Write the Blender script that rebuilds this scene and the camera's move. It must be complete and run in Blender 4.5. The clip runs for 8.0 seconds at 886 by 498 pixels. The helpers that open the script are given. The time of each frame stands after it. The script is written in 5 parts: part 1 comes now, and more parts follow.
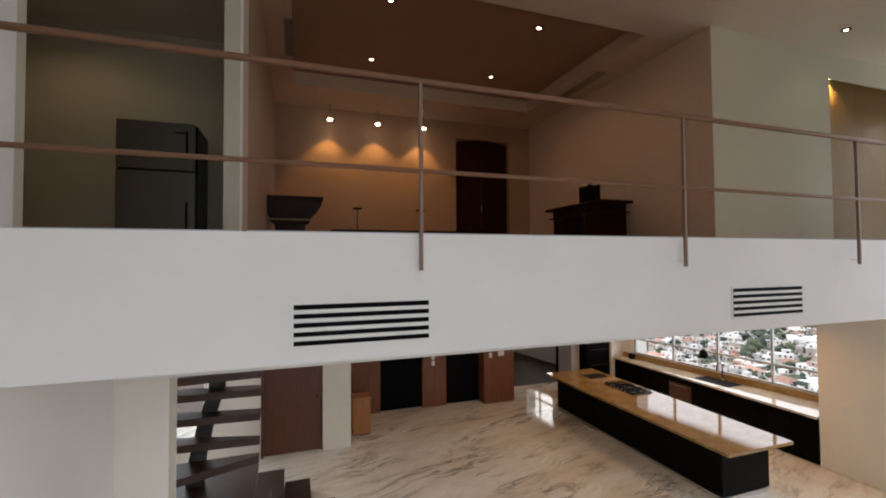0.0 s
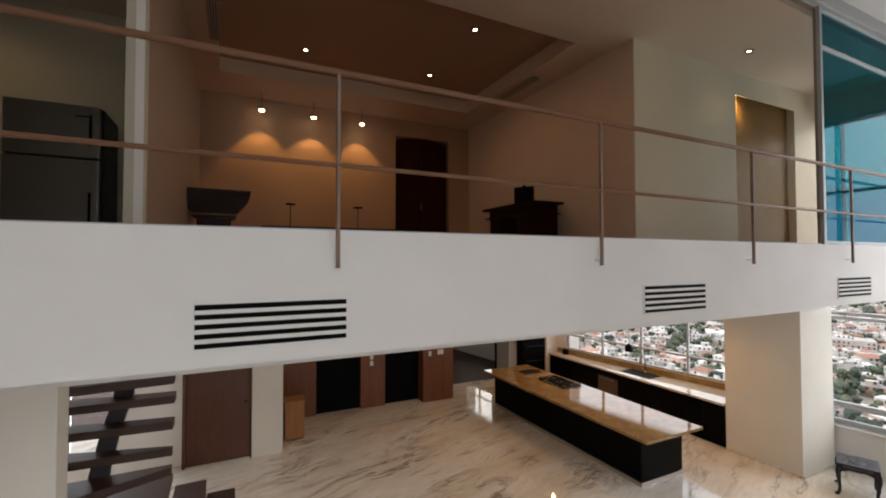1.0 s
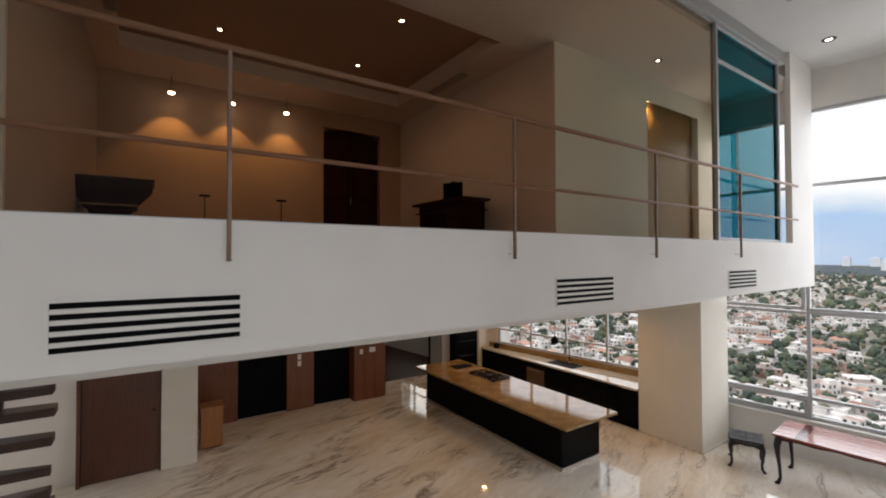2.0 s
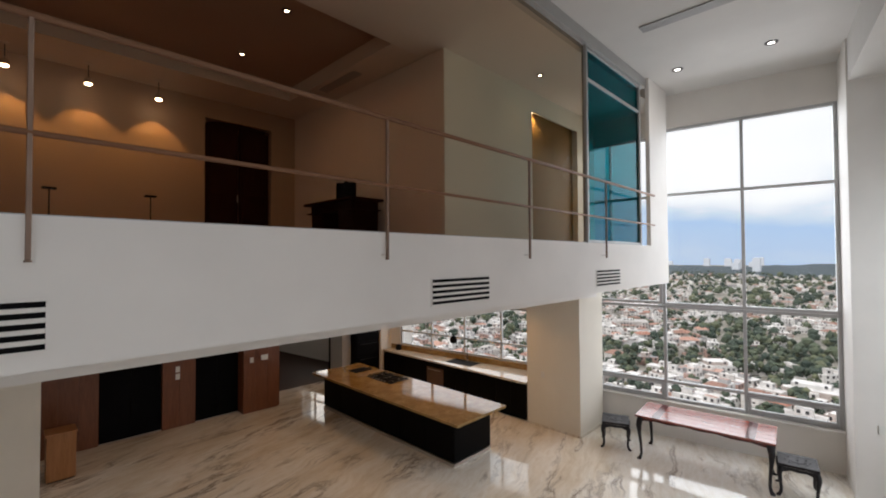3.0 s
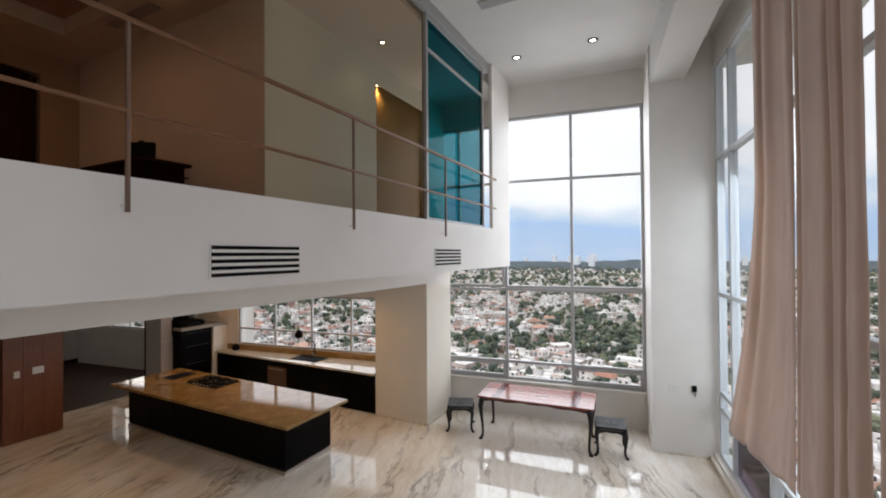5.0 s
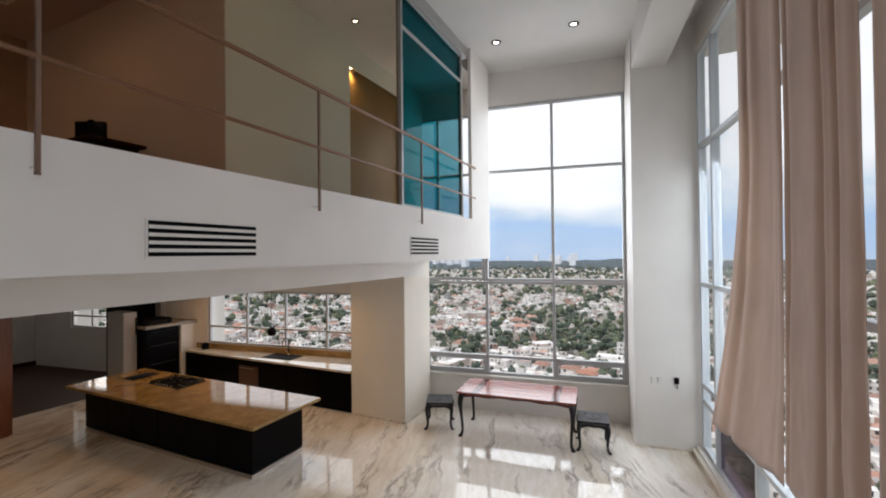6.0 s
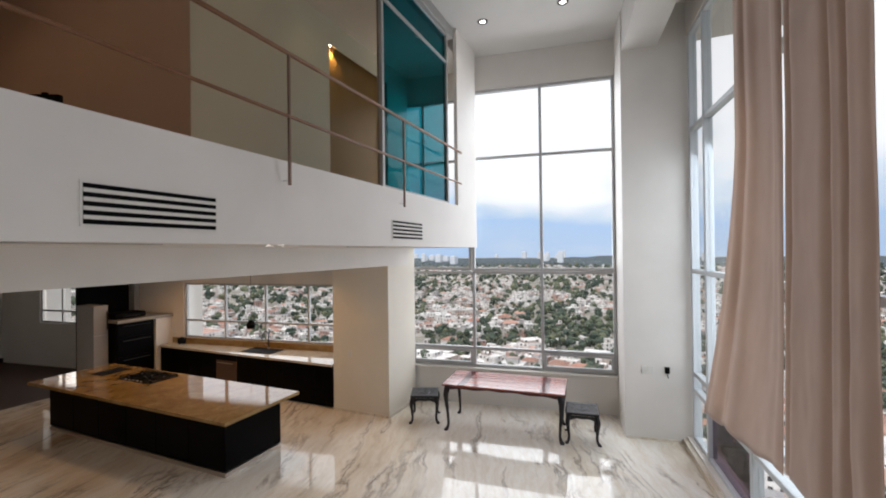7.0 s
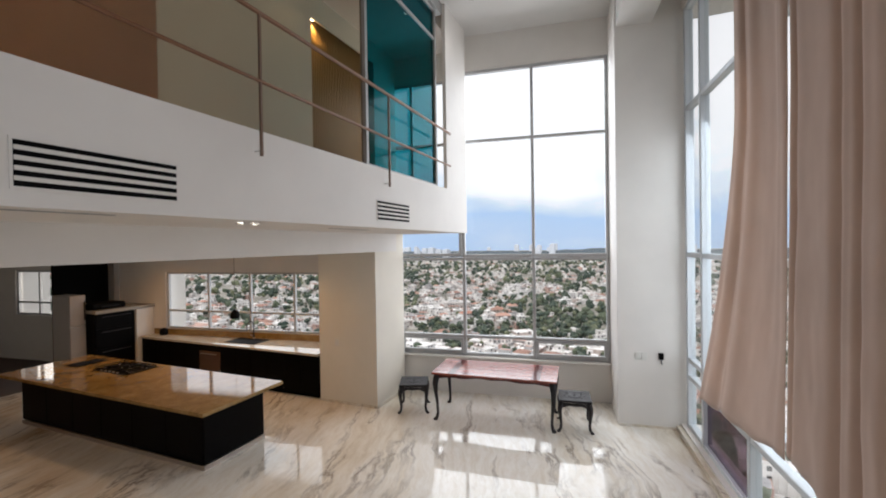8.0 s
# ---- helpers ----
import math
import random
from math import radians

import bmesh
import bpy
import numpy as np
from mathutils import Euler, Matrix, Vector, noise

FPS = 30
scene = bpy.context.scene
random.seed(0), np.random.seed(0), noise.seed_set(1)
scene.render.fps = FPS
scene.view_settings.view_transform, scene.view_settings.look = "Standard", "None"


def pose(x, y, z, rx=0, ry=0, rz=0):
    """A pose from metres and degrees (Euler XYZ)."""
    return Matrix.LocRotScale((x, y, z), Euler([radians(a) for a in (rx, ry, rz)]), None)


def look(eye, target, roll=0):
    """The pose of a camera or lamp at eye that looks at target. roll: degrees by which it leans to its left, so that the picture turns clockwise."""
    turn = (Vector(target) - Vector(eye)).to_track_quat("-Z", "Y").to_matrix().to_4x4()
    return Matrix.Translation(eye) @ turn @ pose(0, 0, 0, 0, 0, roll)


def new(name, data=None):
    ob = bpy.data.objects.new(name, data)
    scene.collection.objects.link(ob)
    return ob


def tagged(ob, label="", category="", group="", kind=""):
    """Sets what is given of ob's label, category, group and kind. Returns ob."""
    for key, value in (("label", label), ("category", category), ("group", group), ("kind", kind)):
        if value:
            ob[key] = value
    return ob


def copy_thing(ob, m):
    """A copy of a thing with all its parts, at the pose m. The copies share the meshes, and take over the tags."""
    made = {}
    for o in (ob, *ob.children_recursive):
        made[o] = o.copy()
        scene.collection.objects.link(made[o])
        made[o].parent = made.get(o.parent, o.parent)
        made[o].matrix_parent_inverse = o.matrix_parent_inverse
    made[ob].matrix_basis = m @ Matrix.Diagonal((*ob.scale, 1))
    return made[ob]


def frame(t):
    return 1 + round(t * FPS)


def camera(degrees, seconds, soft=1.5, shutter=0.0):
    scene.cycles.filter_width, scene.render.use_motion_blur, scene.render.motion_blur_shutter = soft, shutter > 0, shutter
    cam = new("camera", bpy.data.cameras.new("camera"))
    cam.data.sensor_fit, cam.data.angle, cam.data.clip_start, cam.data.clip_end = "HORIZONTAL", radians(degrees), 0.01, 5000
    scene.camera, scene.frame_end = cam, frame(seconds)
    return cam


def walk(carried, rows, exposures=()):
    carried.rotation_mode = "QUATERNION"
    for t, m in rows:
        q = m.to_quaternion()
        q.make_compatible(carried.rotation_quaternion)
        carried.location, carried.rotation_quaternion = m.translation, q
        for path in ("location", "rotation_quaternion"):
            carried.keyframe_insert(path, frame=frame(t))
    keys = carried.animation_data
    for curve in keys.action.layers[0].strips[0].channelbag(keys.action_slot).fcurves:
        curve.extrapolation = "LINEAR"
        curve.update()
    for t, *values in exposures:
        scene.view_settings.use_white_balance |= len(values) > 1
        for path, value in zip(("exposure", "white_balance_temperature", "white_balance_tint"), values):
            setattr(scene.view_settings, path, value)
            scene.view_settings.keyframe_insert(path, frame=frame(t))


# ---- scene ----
cam = camera(92.0, 8.0, soft=1.9)
PATH = [
    (0, (-0.529, -0.338, 3.542), (0.117, 1.554, 3.598), -0.4),
    (0.5, (-0.442, -0.357, 3.543), (0.339, 1.484, 3.599), -0.5),
    (1, (-0.374, -0.361, 3.535), (0.503, 1.436, 3.585), -0.1),
    (2.5, (-0.062, -0.466, 3.504), (1.209, 1.078, 3.54), -0.3),
    (3, (0.064, -0.578, 3.499), (1.495, 0.819, 3.542), -0.3),
    (3.5, (0.246, -0.667, 3.468), (1.818, 0.57, 3.505), -0.5),
    (4, (0.43, -0.682, 3.4), (2.107, 0.407, 3.433), -0.6),
    (4.5, (0.616, -0.673, 3.319), (2.358, 0.31, 3.347), -0.5),
    (6, (1.061, -0.602, 3.094), (2.875, 0.241, 3.119), -0.6),
    (6.5, (1.203, -0.581, 3.013), (3.03, 0.233, 3.032), -0.8),
    (7, (1.328, -0.545, 2.933), (3.164, 0.25, 2.945), -0.7),
    (7.5, (1.42, -0.534, 2.872), (3.259, 0.25, 2.877), -0.9),
    (8, (1.558, -0.51, 2.8), (3.406, 0.253, 2.779), -0.9),
]
walk(cam, [(t, look(eye, target, roll)) for t, eye, target, roll in PATH], [(0, 0.0, 6350, 14), (1, -0.17, 6600, 15), (2.5, -0.50, 6600, 15), (4.5, -0.48, 6450, 15), (6, -0.45, 6450, 15), (8, -0.41, 6500, 15)])


# ---- light ----
world = bpy.data.worlds.new("sky")
scene.world = world
world.use_nodes = True
wt = world.node_tree
for n in list(wt.nodes):
    wt.nodes.remove(n)
w_out = wt.nodes.new("ShaderNodeOutputWorld")
w_bg = wt.nodes.new("ShaderNodeBackground")
w_sky = wt.nodes.new("ShaderNodeTexSky")
w_sky.sky_type = "NISHITA"
w_sky.sun_disc = False
w_sky.sun_elevation = radians(48)
w_sky.sun_rotation = radians(300)
w_sky.air_density, w_sky.dust_density = 1.3, 1.0
w_co = wt.nodes.new("ShaderNodeTexCoord")
w_map = wt.nodes.new("ShaderNodeMapping")
w_map.inputs["Scale"].default_value = (1.0, 1.0, 2.6)
w_no = wt.nodes.new("ShaderNodeTexNoise")
w_no.inputs["Scale"].default_value = 2.3
w_no.inputs["Detail"].default_value = 6.0
w_no.inputs["Roughness"].default_value = 0.52
w_ramp = wt.nodes.new("ShaderNodeValToRGB")
w_ramp.color_ramp.elements[0].position = 0.30
w_ramp.color_ramp.elements[0].color = (0.0, 0.0, 0.0, 1)
w_ramp.color_ramp.elements[1].position = 0.72
w_ramp.color_ramp.elements[1].color = (1, 1, 1, 1)
w_sep = wt.nodes.new("ShaderNodeSeparateXYZ")
w_el = wt.nodes.new("ShaderNodeMapRange")
w_el.inputs["From Min"].default_value = 0.0
w_el.inputs["From Max"].default_value = 0.30
w_add = wt.nodes.new("ShaderNodeMath")
w_add.operation = "MULTIPLY_ADD"
w_add.inputs[1].default_value = 0.82
w_add.use_clamp = True
w_cl = wt.nodes.new("ShaderNodeMath")
w_cl.operation = "MULTIPLY"
w_cl.use_clamp = True
w_sc = wt.nodes.new("ShaderNodeVectorMath")
w_sc.operation = "SCALE"
w_sc.inputs["Scale"].default_value = 0.085
w_mix = wt.nodes.new("ShaderNodeMix")
w_mix.data_type = "RGBA"
w_grad = wt.nodes.new("ShaderNodeValToRGB")
SKY_STOPS = ((0.0, (0.86, 1.01, 1.21)), (0.20, (0.66, 0.89, 1.22)), (0.40, (0.60, 0.86, 1.24)), (0.56, (0.92, 1.07, 1.26)), (0.72, (1.45, 1.47, 1.48)), (1.0, (1.6, 1.6, 1.6)))
for _ in SKY_STOPS[2:]:
    w_grad.color_ramp.elements.new(0.5)
for e, (p, c) in zip(w_grad.color_ramp.elements, SKY_STOPS):
    e.position, e.color = p, (*c, 1)
w_mix.inputs["Factor"].default_value = 0.88
wt.links.new(w_co.outputs["Generated"], w_map.inputs["Vector"])
wt.links.new(w_map.outputs["Vector"], w_no.inputs["Vector"])
wt.links.new(w_no.outputs["Fac"], w_ramp.inputs["Fac"])
wt.links.new(w_co.outputs["Generated"], w_sep.inputs["Vector"])
wt.links.new(w_sep.outputs["Z"], w_el.inputs["Value"])
wt.links.new(w_el.outputs["Result"], w_add.inputs[0])
wt.links.new(w_ramp.outputs["Color"], w_cl.inputs[0])
w_cl.inputs[1].default_value = 0.5
wt.links.new(w_cl.outputs["Value"], w_add.inputs[2])
wt.links.new(w_add.outputs["Value"], w_grad.inputs["Fac"])
wt.links.new(w_grad.outputs["Color"], w_mix.inputs["B"])
wt.links.new(w_sky.outputs["Color"], w_sc.inputs[0])
wt.links.new(w_sc.outputs["Vector"], w_mix.inputs["A"])
wt.links.new(w_mix.outputs["Result"], w_bg.inputs["Color"])
w_bg.inputs["Strength"].default_value = 1.12
wt.links.new(w_bg.outputs["Background"], w_out.inputs["Surface"])

sun_data = bpy.data.lights.new("sun", "SUN")
sun_data.energy, sun_data.angle, sun_data.color = 2.6, radians(12), (1.0, 0.95, 0.88)
sun = new("sun", sun_data)
sun.matrix_world = look((-60, 35, 80), (0, 0, 0))

# the facade runs askew to the rooms: x outward, y along the glass
FACADE = pose(9.5, -0.35, 0, 0, 0, 7.5)


def area(name, m, w, h, watts, color):
    d = bpy.data.lights.new(name, "AREA")
    d.shape, d.size, d.size_y, d.energy, d.color = "RECTANGLE", w, h, watts, color
    ob = new(name, d)
    ob.matrix_world = m
    return ob


DAY = (0.93, 0.97, 1.0)
# daylight in the openings; a lamp shines along its own -z
area("daylight_end_window", FACADE @ pose(1.5, 1.9, 4.0, 54, 0, 90), 4.0, 4.8, 275, DAY)
area("daylight_side_window", FACADE @ pose(-2.3, -1.5, 2.6, 74, 0, 0), 2.5, 3.6, 86, (0.86, 0.94, 1.0))
area("daylight_side_window_far", FACADE @ pose(-10.2, -1.9, 4.3, 88, 0, 0), 2.4, 4.0, 44, (0.84, 0.92, 1.0))
area("daylight_kitchen_window", FACADE @ pose(0.35, 7.5, 1.65, 90, 0, 90), 3.9, 1.2, 16, DAY)
area("daylight_stair_window", pose(-2.8, 8.7, 1.4, -90, 0, 0), 1.1, 2.0, 80, DAY)
area("daylight_back_room_window", FACADE @ pose(0.3, 13.7, 1.75, 90, 0, 90), 1.2, 1.1, 12, (1.0, 0.92, 0.80))


def spot(name, at, target, watts, cone, color, size=0.04, blend=0.6):
    d = bpy.data.lights.new(name, "SPOT")
    d.energy, d.spot_size, d.spot_blend, d.color, d.shadow_soft_size = watts, radians(cone), blend, color, size
    ob = new(name, d)
    ob.matrix_world = look(at, target)
    return ob


WARM = (1.0, 0.45, 0.16)
GOLD = (1.0, 0.50, 0.13)
WARMER = (1.0, 0.74, 0.42)


# ---- materials ----
def material(name):
    m = bpy.data.materials.new(name)
    m.use_nodes = True
    nt = m.node_tree
    return m, nt, nt.nodes["Principled BSDF"]


def coords(nt, scale=(1, 1, 1), rot=(0, 0, 0)):
    c = nt.nodes.new("ShaderNodeTexCoord")
    mp = nt.nodes.new("ShaderNodeMapping")
    mp.inputs["Scale"].default_value = scale
    mp.inputs["Rotation"].default_value = rot
    nt.links.new(c.outputs["Object"], mp.inputs["Vector"])
    return mp.outputs["Vector"]


def noise_tex(nt, vec, scale, detail=4, rough=0.55, distort=0.0):
    n = nt.nodes.new("ShaderNodeTexNoise")
    n.inputs["Scale"].default_value = scale
    n.inputs["Detail"].default_value = detail
    n.inputs["Roughness"].default_value = rough
    n.inputs["Distortion"].default_value = distort
    nt.links.new(vec, n.inputs["Vector"])
    return n.outputs["Fac"]


def ramp(nt, fac, stops):
    r = nt.nodes.new("ShaderNodeValToRGB")
    els = r.color_ramp.elements
    while len(els) < len(stops):
        els.new(0.5)
    for e, (p, c) in zip(els, stops):
        e.position, e.color = p, (*c, 1)
    nt.links.new(fac, r.inputs["Fac"])
    return r.outputs["Color"]


def bump(nt, bsdf, fac, strength, dist=0.01):
    b = nt.nodes.new("ShaderNodeBump")
    b.inputs["Strength"].default_value = strength
    b.inputs["Distance"].default_value = dist
    nt.links.new(fac, b.inputs["Height"])
    nt.links.new(b.outputs["Normal"], bsdf.inputs["Normal"])


def mixc(nt, fac, a, b, mode="MIX"):
    m = nt.nodes.new("ShaderNodeMix")
    m.data_type, m.blend_type = "RGBA", mode
    for key, v in (("Factor", fac), ("A", a), ("B", b)):
        if isinstance(v, (int, float)):
            m.inputs[key].default_value = v
        elif isinstance(v, tuple):
            m.inputs[key].default_value = (*v, 1)
        else:
            nt.links.new(v, m.inputs[key])
    return m.outputs["Result"]


def paint(name, color, rough=0.6, var=0.06, fine=90, relief=0.06):
    m, nt, b = material(name)
    v = coords(nt)
    dark = tuple(c * (1 - var) for c in color)
    col = ramp(nt, noise_tex(nt, v, 1.3, 5), [(0.35, dark), (0.65, color)])
    nt.links.new(col, b.inputs["Base Color"])
    b.inputs["Roughness"].default_value = rough
    bump(nt, b, noise_tex(nt, v, fine, 3), relief, 0.004)
    return m


def metal(name, color, rough=0.3, metallic=1.0):
    m, nt, b = material(name)
    v = coords(nt)
    r = nt.nodes.new("ShaderNodeMapRange")
    r.inputs["To Min"].default_value, r.inputs["To Max"].default_value = rough * 0.7, rough * 1.4
    nt.links.new(noise_tex(nt, v, 14, 4), r.inputs["Value"])
    nt.links.new(r.outputs["Result"], b.inputs["Roughness"])
    b.inputs["Base Color"].default_value = (*color, 1)
    b.inputs["Metallic"].default_value = metallic
    return m


def wood(name, c1, c2, scale=(14, 14, 1.2), rough=0.4, coat=0.0):
    m, nt, b = material(name)
    v = coords(nt, scale)
    grain = noise_tex(nt, v, 2.2, 7, 0.62, 0.8)
    fine = noise_tex(nt, coords(nt, tuple(s * 6 for s in scale)), 3, 3)
    col = ramp(nt, grain, [(0.3, c1), (0.7, c2)])
    col = mixc(nt, 0.25, col, ramp(nt, fine, [(0.3, tuple(c * 0.5 for c in c1)), (0.7, c2)]))
    nt.links.new(col, b.inputs["Base Color"])
    b.inputs["Roughness"].default_value = rough
    b.inputs["Coat Weight"].default_value = coat
    b.inputs["Coat Roughness"].default_value = 0.12
    bump(nt, b, fine, 0.08, 0.003)
    return m


def plain(name, color, rough=0.5, metallic=0.0, emit=None, strength=0.0):
    m, nt, b = material(name)
    b.inputs["Base Color"].default_value = (*color, 1)
    b.inputs["Roughness"].default_value = rough
    b.inputs["Metallic"].default_value = metallic
    if emit:
        b.inputs["Emission Color"].default_value = (*emit, 1)
        b.inputs["Emission Strength"].default_value = strength
    return m


def marble():
    m, nt, b = material("polished_marble")
    v = coords(nt, (1, 1, 1), (0, 0, radians(-17)))
    warp = nt.nodes.new("ShaderNodeVectorMath")
    warp.operation = "ADD"
    n0 = nt.nodes.new("ShaderNodeTexNoise")
    n0.inputs["Scale"].default_value = 0.9
    n0.inputs["Detail"].default_value = 5
    nt.links.new(v, n0.inputs["Vector"])
    sc = nt.nodes.new("ShaderNodeVectorMath")
    sc.operation = "SCALE"
    sc.inputs["Scale"].default_value = 0.55
    nt.links.new(n0.outputs["Color"], sc.inputs[0])
    nt.links.new(v, warp.inputs[0])
    nt.links.new(sc.outputs["Vector"], warp.inputs[1])
    mp = nt.nodes.new("ShaderNodeMapping")
    mp.inputs["Scale"].default_value = (0.20, 1.15, 1.0)
    nt.links.new(warp.outputs["Vector"], mp.inputs["Vector"])
    f1 = noise_tex(nt, mp.outputs["Vector"], 1.7, 9, 0.62, 0.4)
    # veins where the noise crosses its mean
    d1 = nt.nodes.new("ShaderNodeMath")
    d1.operation = "SUBTRACT"
    d1.inputs[1].default_value = 0.5
    a1 = nt.nodes.new("ShaderNodeMath")
    a1.operation = "ABSOLUTE"
    nt.links.new(f1, d1.inputs[0])
    nt.links.new(d1.outputs["Value"], a1.inputs[0])
    vein = ramp(nt, a1.outputs["Value"], [(0.0, (0.95, 0.95, 0.95)), (0.010, (0.55, 0.55, 0.55)), (0.040, (0, 0, 0))])
    gate = ramp(nt, noise_tex(nt, v, 0.8, 3), [(0.42, (0.05, 0.05, 0.05)), (0.64, (0.92, 0.92, 0.92))])
    veins = mixc(nt, 1.0, vein, gate, "MULTIPLY")
    cloud = ramp(nt, noise_tex(nt, mp.outputs["Vector"], 0.9, 6, 0.6), [(0.28, (0.46, 0.35, 0.23)), (0.42, (0.76, 0.69, 0.58)), (0.58, (0.87, 0.845, 0.79))])
    speck = ramp(nt, noise_tex(nt, mp.outputs["Vector"], 12, 6, 0.7), [(0.35, (0.80, 0.74, 0.65)), (0.6, (1, 1, 1))])
    base = mixc(nt, 0.6, cloud, speck, "MULTIPLY")
    col = mixc(nt, veins, base, (0.16, 0.115, 0.085))
    nt.links.new(col, b.inputs["Base Color"])
    rr = ramp(nt, noise_tex(nt, v, 2.5, 6), [(0.3, (0.025, 0.025, 0.025)), (0.7, (0.07, 0.07, 0.07))])
    nt.links.new(rr, b.inputs["Roughness"])
    b.inputs["Specular IOR Level"].default_value = 0.5
    bump(nt, b, noise_tex(nt, v, 1.6, 2, 0.4), 0.05, 0.02)
    return m


def stone_counter(name, stops):
    m, nt, b = material(name)
    v = coords(nt)
    c = ramp(nt, noise_tex(nt, v, 5, 8, 0.68, 0.6), stops)
    s = ramp(nt, noise_tex(nt, v, 60, 4, 0.7), [(0.30, (0.62, 0.56, 0.48)), (0.55, (1, 1, 1))])
    nt.links.new(mixc(nt, 0.7, c, s, "MULTIPLY"), b.inputs["Base Color"])
    b.inputs["Roughness"].default_value = 0.05
    b.inputs["Specular IOR Level"].default_value = 0.8
    return m


def glass(name, color, rough=0.0, gloss=0.7, base=0.025):
    """A thin pane: tinted see-through with a mirror gloss at grazing angles."""
    m = bpy.data.materials.new(name)
    m.use_nodes = True
    nt = m.node_tree
    for n in list(nt.nodes):
        nt.nodes.remove(n)
    out = nt.nodes.new("ShaderNodeOutputMaterial")
    tr = nt.nodes.new("ShaderNodeBsdfTransparent")
    tr.inputs["Color"].default_value = (*color, 1)
    gl = nt.nodes.new("ShaderNodeBsdfGlossy")
    gl.inputs["Roughness"].default_value = rough
    lw = nt.nodes.new("ShaderNodeLayerWeight")
    pw = nt.nodes.new("ShaderNodeMath")
    pw.operation = "POWER"
    pw.inputs[1].default_value = 5.0
    ma = nt.nodes.new("ShaderNodeMath")
    ma.operation = "MULTIPLY_ADD"
    ma.inputs[1].default_value, ma.inputs[2].default_value = gloss, base
    nt.links.new(lw.outputs["Facing"], pw.inputs[0])
    nt.links.new(pw.outputs["Value"], ma.inputs[0])
    mx = nt.nodes.new("ShaderNodeMixShader")
    nt.links.new(ma.outputs["Value"], mx.inputs["Fac"])
    nt.links.new(tr.outputs["BSDF"], mx.inputs[1])
    nt.links.new(gl.outputs["BSDF"], mx.inputs[2])
    nt.links.new(mx.outputs["Shader"], out.inputs["Surface"])
    return m


def fabric():
    m, nt, b = material("taupe_curtain_cloth")
    v = coords(nt)
    col = ramp(nt, noise_tex(nt, v, 3, 5), [(0.3, (0.53, 0.425, 0.365)), (0.7, (0.61, 0.50, 0.435))])
    w = noise_tex(nt, coords(nt, (260, 260, 90)), 3, 2)
    nt.links.new(mixc(nt, 0.2, col, ramp(nt, w, [(0.3, (0.30, 0.24, 0.20)), (0.7, (0.55, 0.45, 0.40))])), b.inputs["Base Color"])
    b.inputs["Roughness"].default_value = 0.85
    b.inputs["Sheen Weight"].default_value = 0.3
    bump(nt, b, w, 0.2, 0.002)
    # some daylight comes through the cloth
    tl = nt.nodes.new("ShaderNodeBsdfTranslucent")
    tl.inputs["Color"].default_value = (0.76, 0.58, 0.475, 1)
    mx = nt.nodes.new("ShaderNodeMixShader")
    mx.inputs["Fac"].default_value = 0.34
    out = nt.nodes["Material Output"]
    nt.links.new(b.outputs["BSDF"], mx.inputs[1])
    nt.links.new(tl.outputs["BSDF"], mx.inputs[2])
    nt.links.new(mx.outputs["Shader"], out.inputs["Surface"])
    return m


def island_colors(name, stops, rough=0.8, fine=None):
    m, nt, b = material(name)
    g = nt.nodes.new("ShaderNodeNewGeometry")
    r = ramp(nt, g.outputs["Random Per Island"], stops)
    nt.nodes[-1].color_ramp.interpolation = "CONSTANT" if len(stops) > 4 else "LINEAR"
    if fine:
        r = mixc(nt, 0.6, r, ramp(nt, noise_tex(nt, coords(nt), fine, 4), [(0.3, (0.35, 0.35, 0.35)), (0.7, (1.2, 1.2, 1.2))]), "MULTIPLY")
    nt.links.new(r, b.inputs["Base Color"])
    b.inputs["Roughness"].default_value = rough
    return m


WHITE = paint("white_wall_paint", (0.80, 0.77, 0.73))
WHITE_G = paint("dimmed_gallery_ceiling_paint", (0.78, 0.70, 0.63), 0.75)
WHITE_C = paint("white_ceiling_paint", (0.68, 0.67, 0.65), 0.75)
CREAM = paint("cream_wall_paint", (0.80, 0.755, 0.66))
TAUPE = paint("warm_taupe_wall_paint", (0.50, 0.35, 0.24))
TAUPE_PALE = paint("pale_taupe_wall_paint", (0.82, 0.74, 0.68))
GREYTAUPE = paint("grey_taupe_wall_paint", (0.50, 0.41, 0.34))
GREYGREEN = paint("grey_green_wall_paint", (0.80, 0.81, 0.73))
OLIVE = paint("olive_grey_wall_paint", (0.56, 0.53, 0.45))
MARBLE = marble()
GRANITE = stone_counter("golden_granite", [(0.25, (0.21, 0.115, 0.034)), (0.5, (0.32, 0.195, 0.065)), (0.75, (0.42, 0.285, 0.12))])
# worktop granite made paler to stand for the sky glare on it
GLARE_GRANITE = stone_counter("glare_granite", [(0.25, (0.50, 0.44, 0.34)), (0.5, (0.62, 0.57, 0.48)), (0.75, (0.70, 0.67, 0.60))])
BLACK_LAQ = paint("black_lacquer", (0.003, 0.0027, 0.003), 0.42, 0.2)
BLACK = paint("matt_black", (0.004, 0.004, 0.0045), 0.6, 0.2)
for m in (BLACK_LAQ, BLACK):
    m.node_tree.nodes["Principled BSDF"].inputs["Specular IOR Level"].default_value = 0.06
DOORWOOD = wood("red_brown_veneer", (0.070, 0.022, 0.011), (0.14, 0.048, 0.022), rough=0.35)
PANELWOOD = wood("warm_brown_panelling", (0.13, 0.042, 0.017), (0.23, 0.082, 0.034), rough=0.35)
TREADWOOD = wood("dark_stained_tread", (0.034, 0.015, 0.010), (0.066, 0.030, 0.019), (1.5, 12, 12), 0.5)
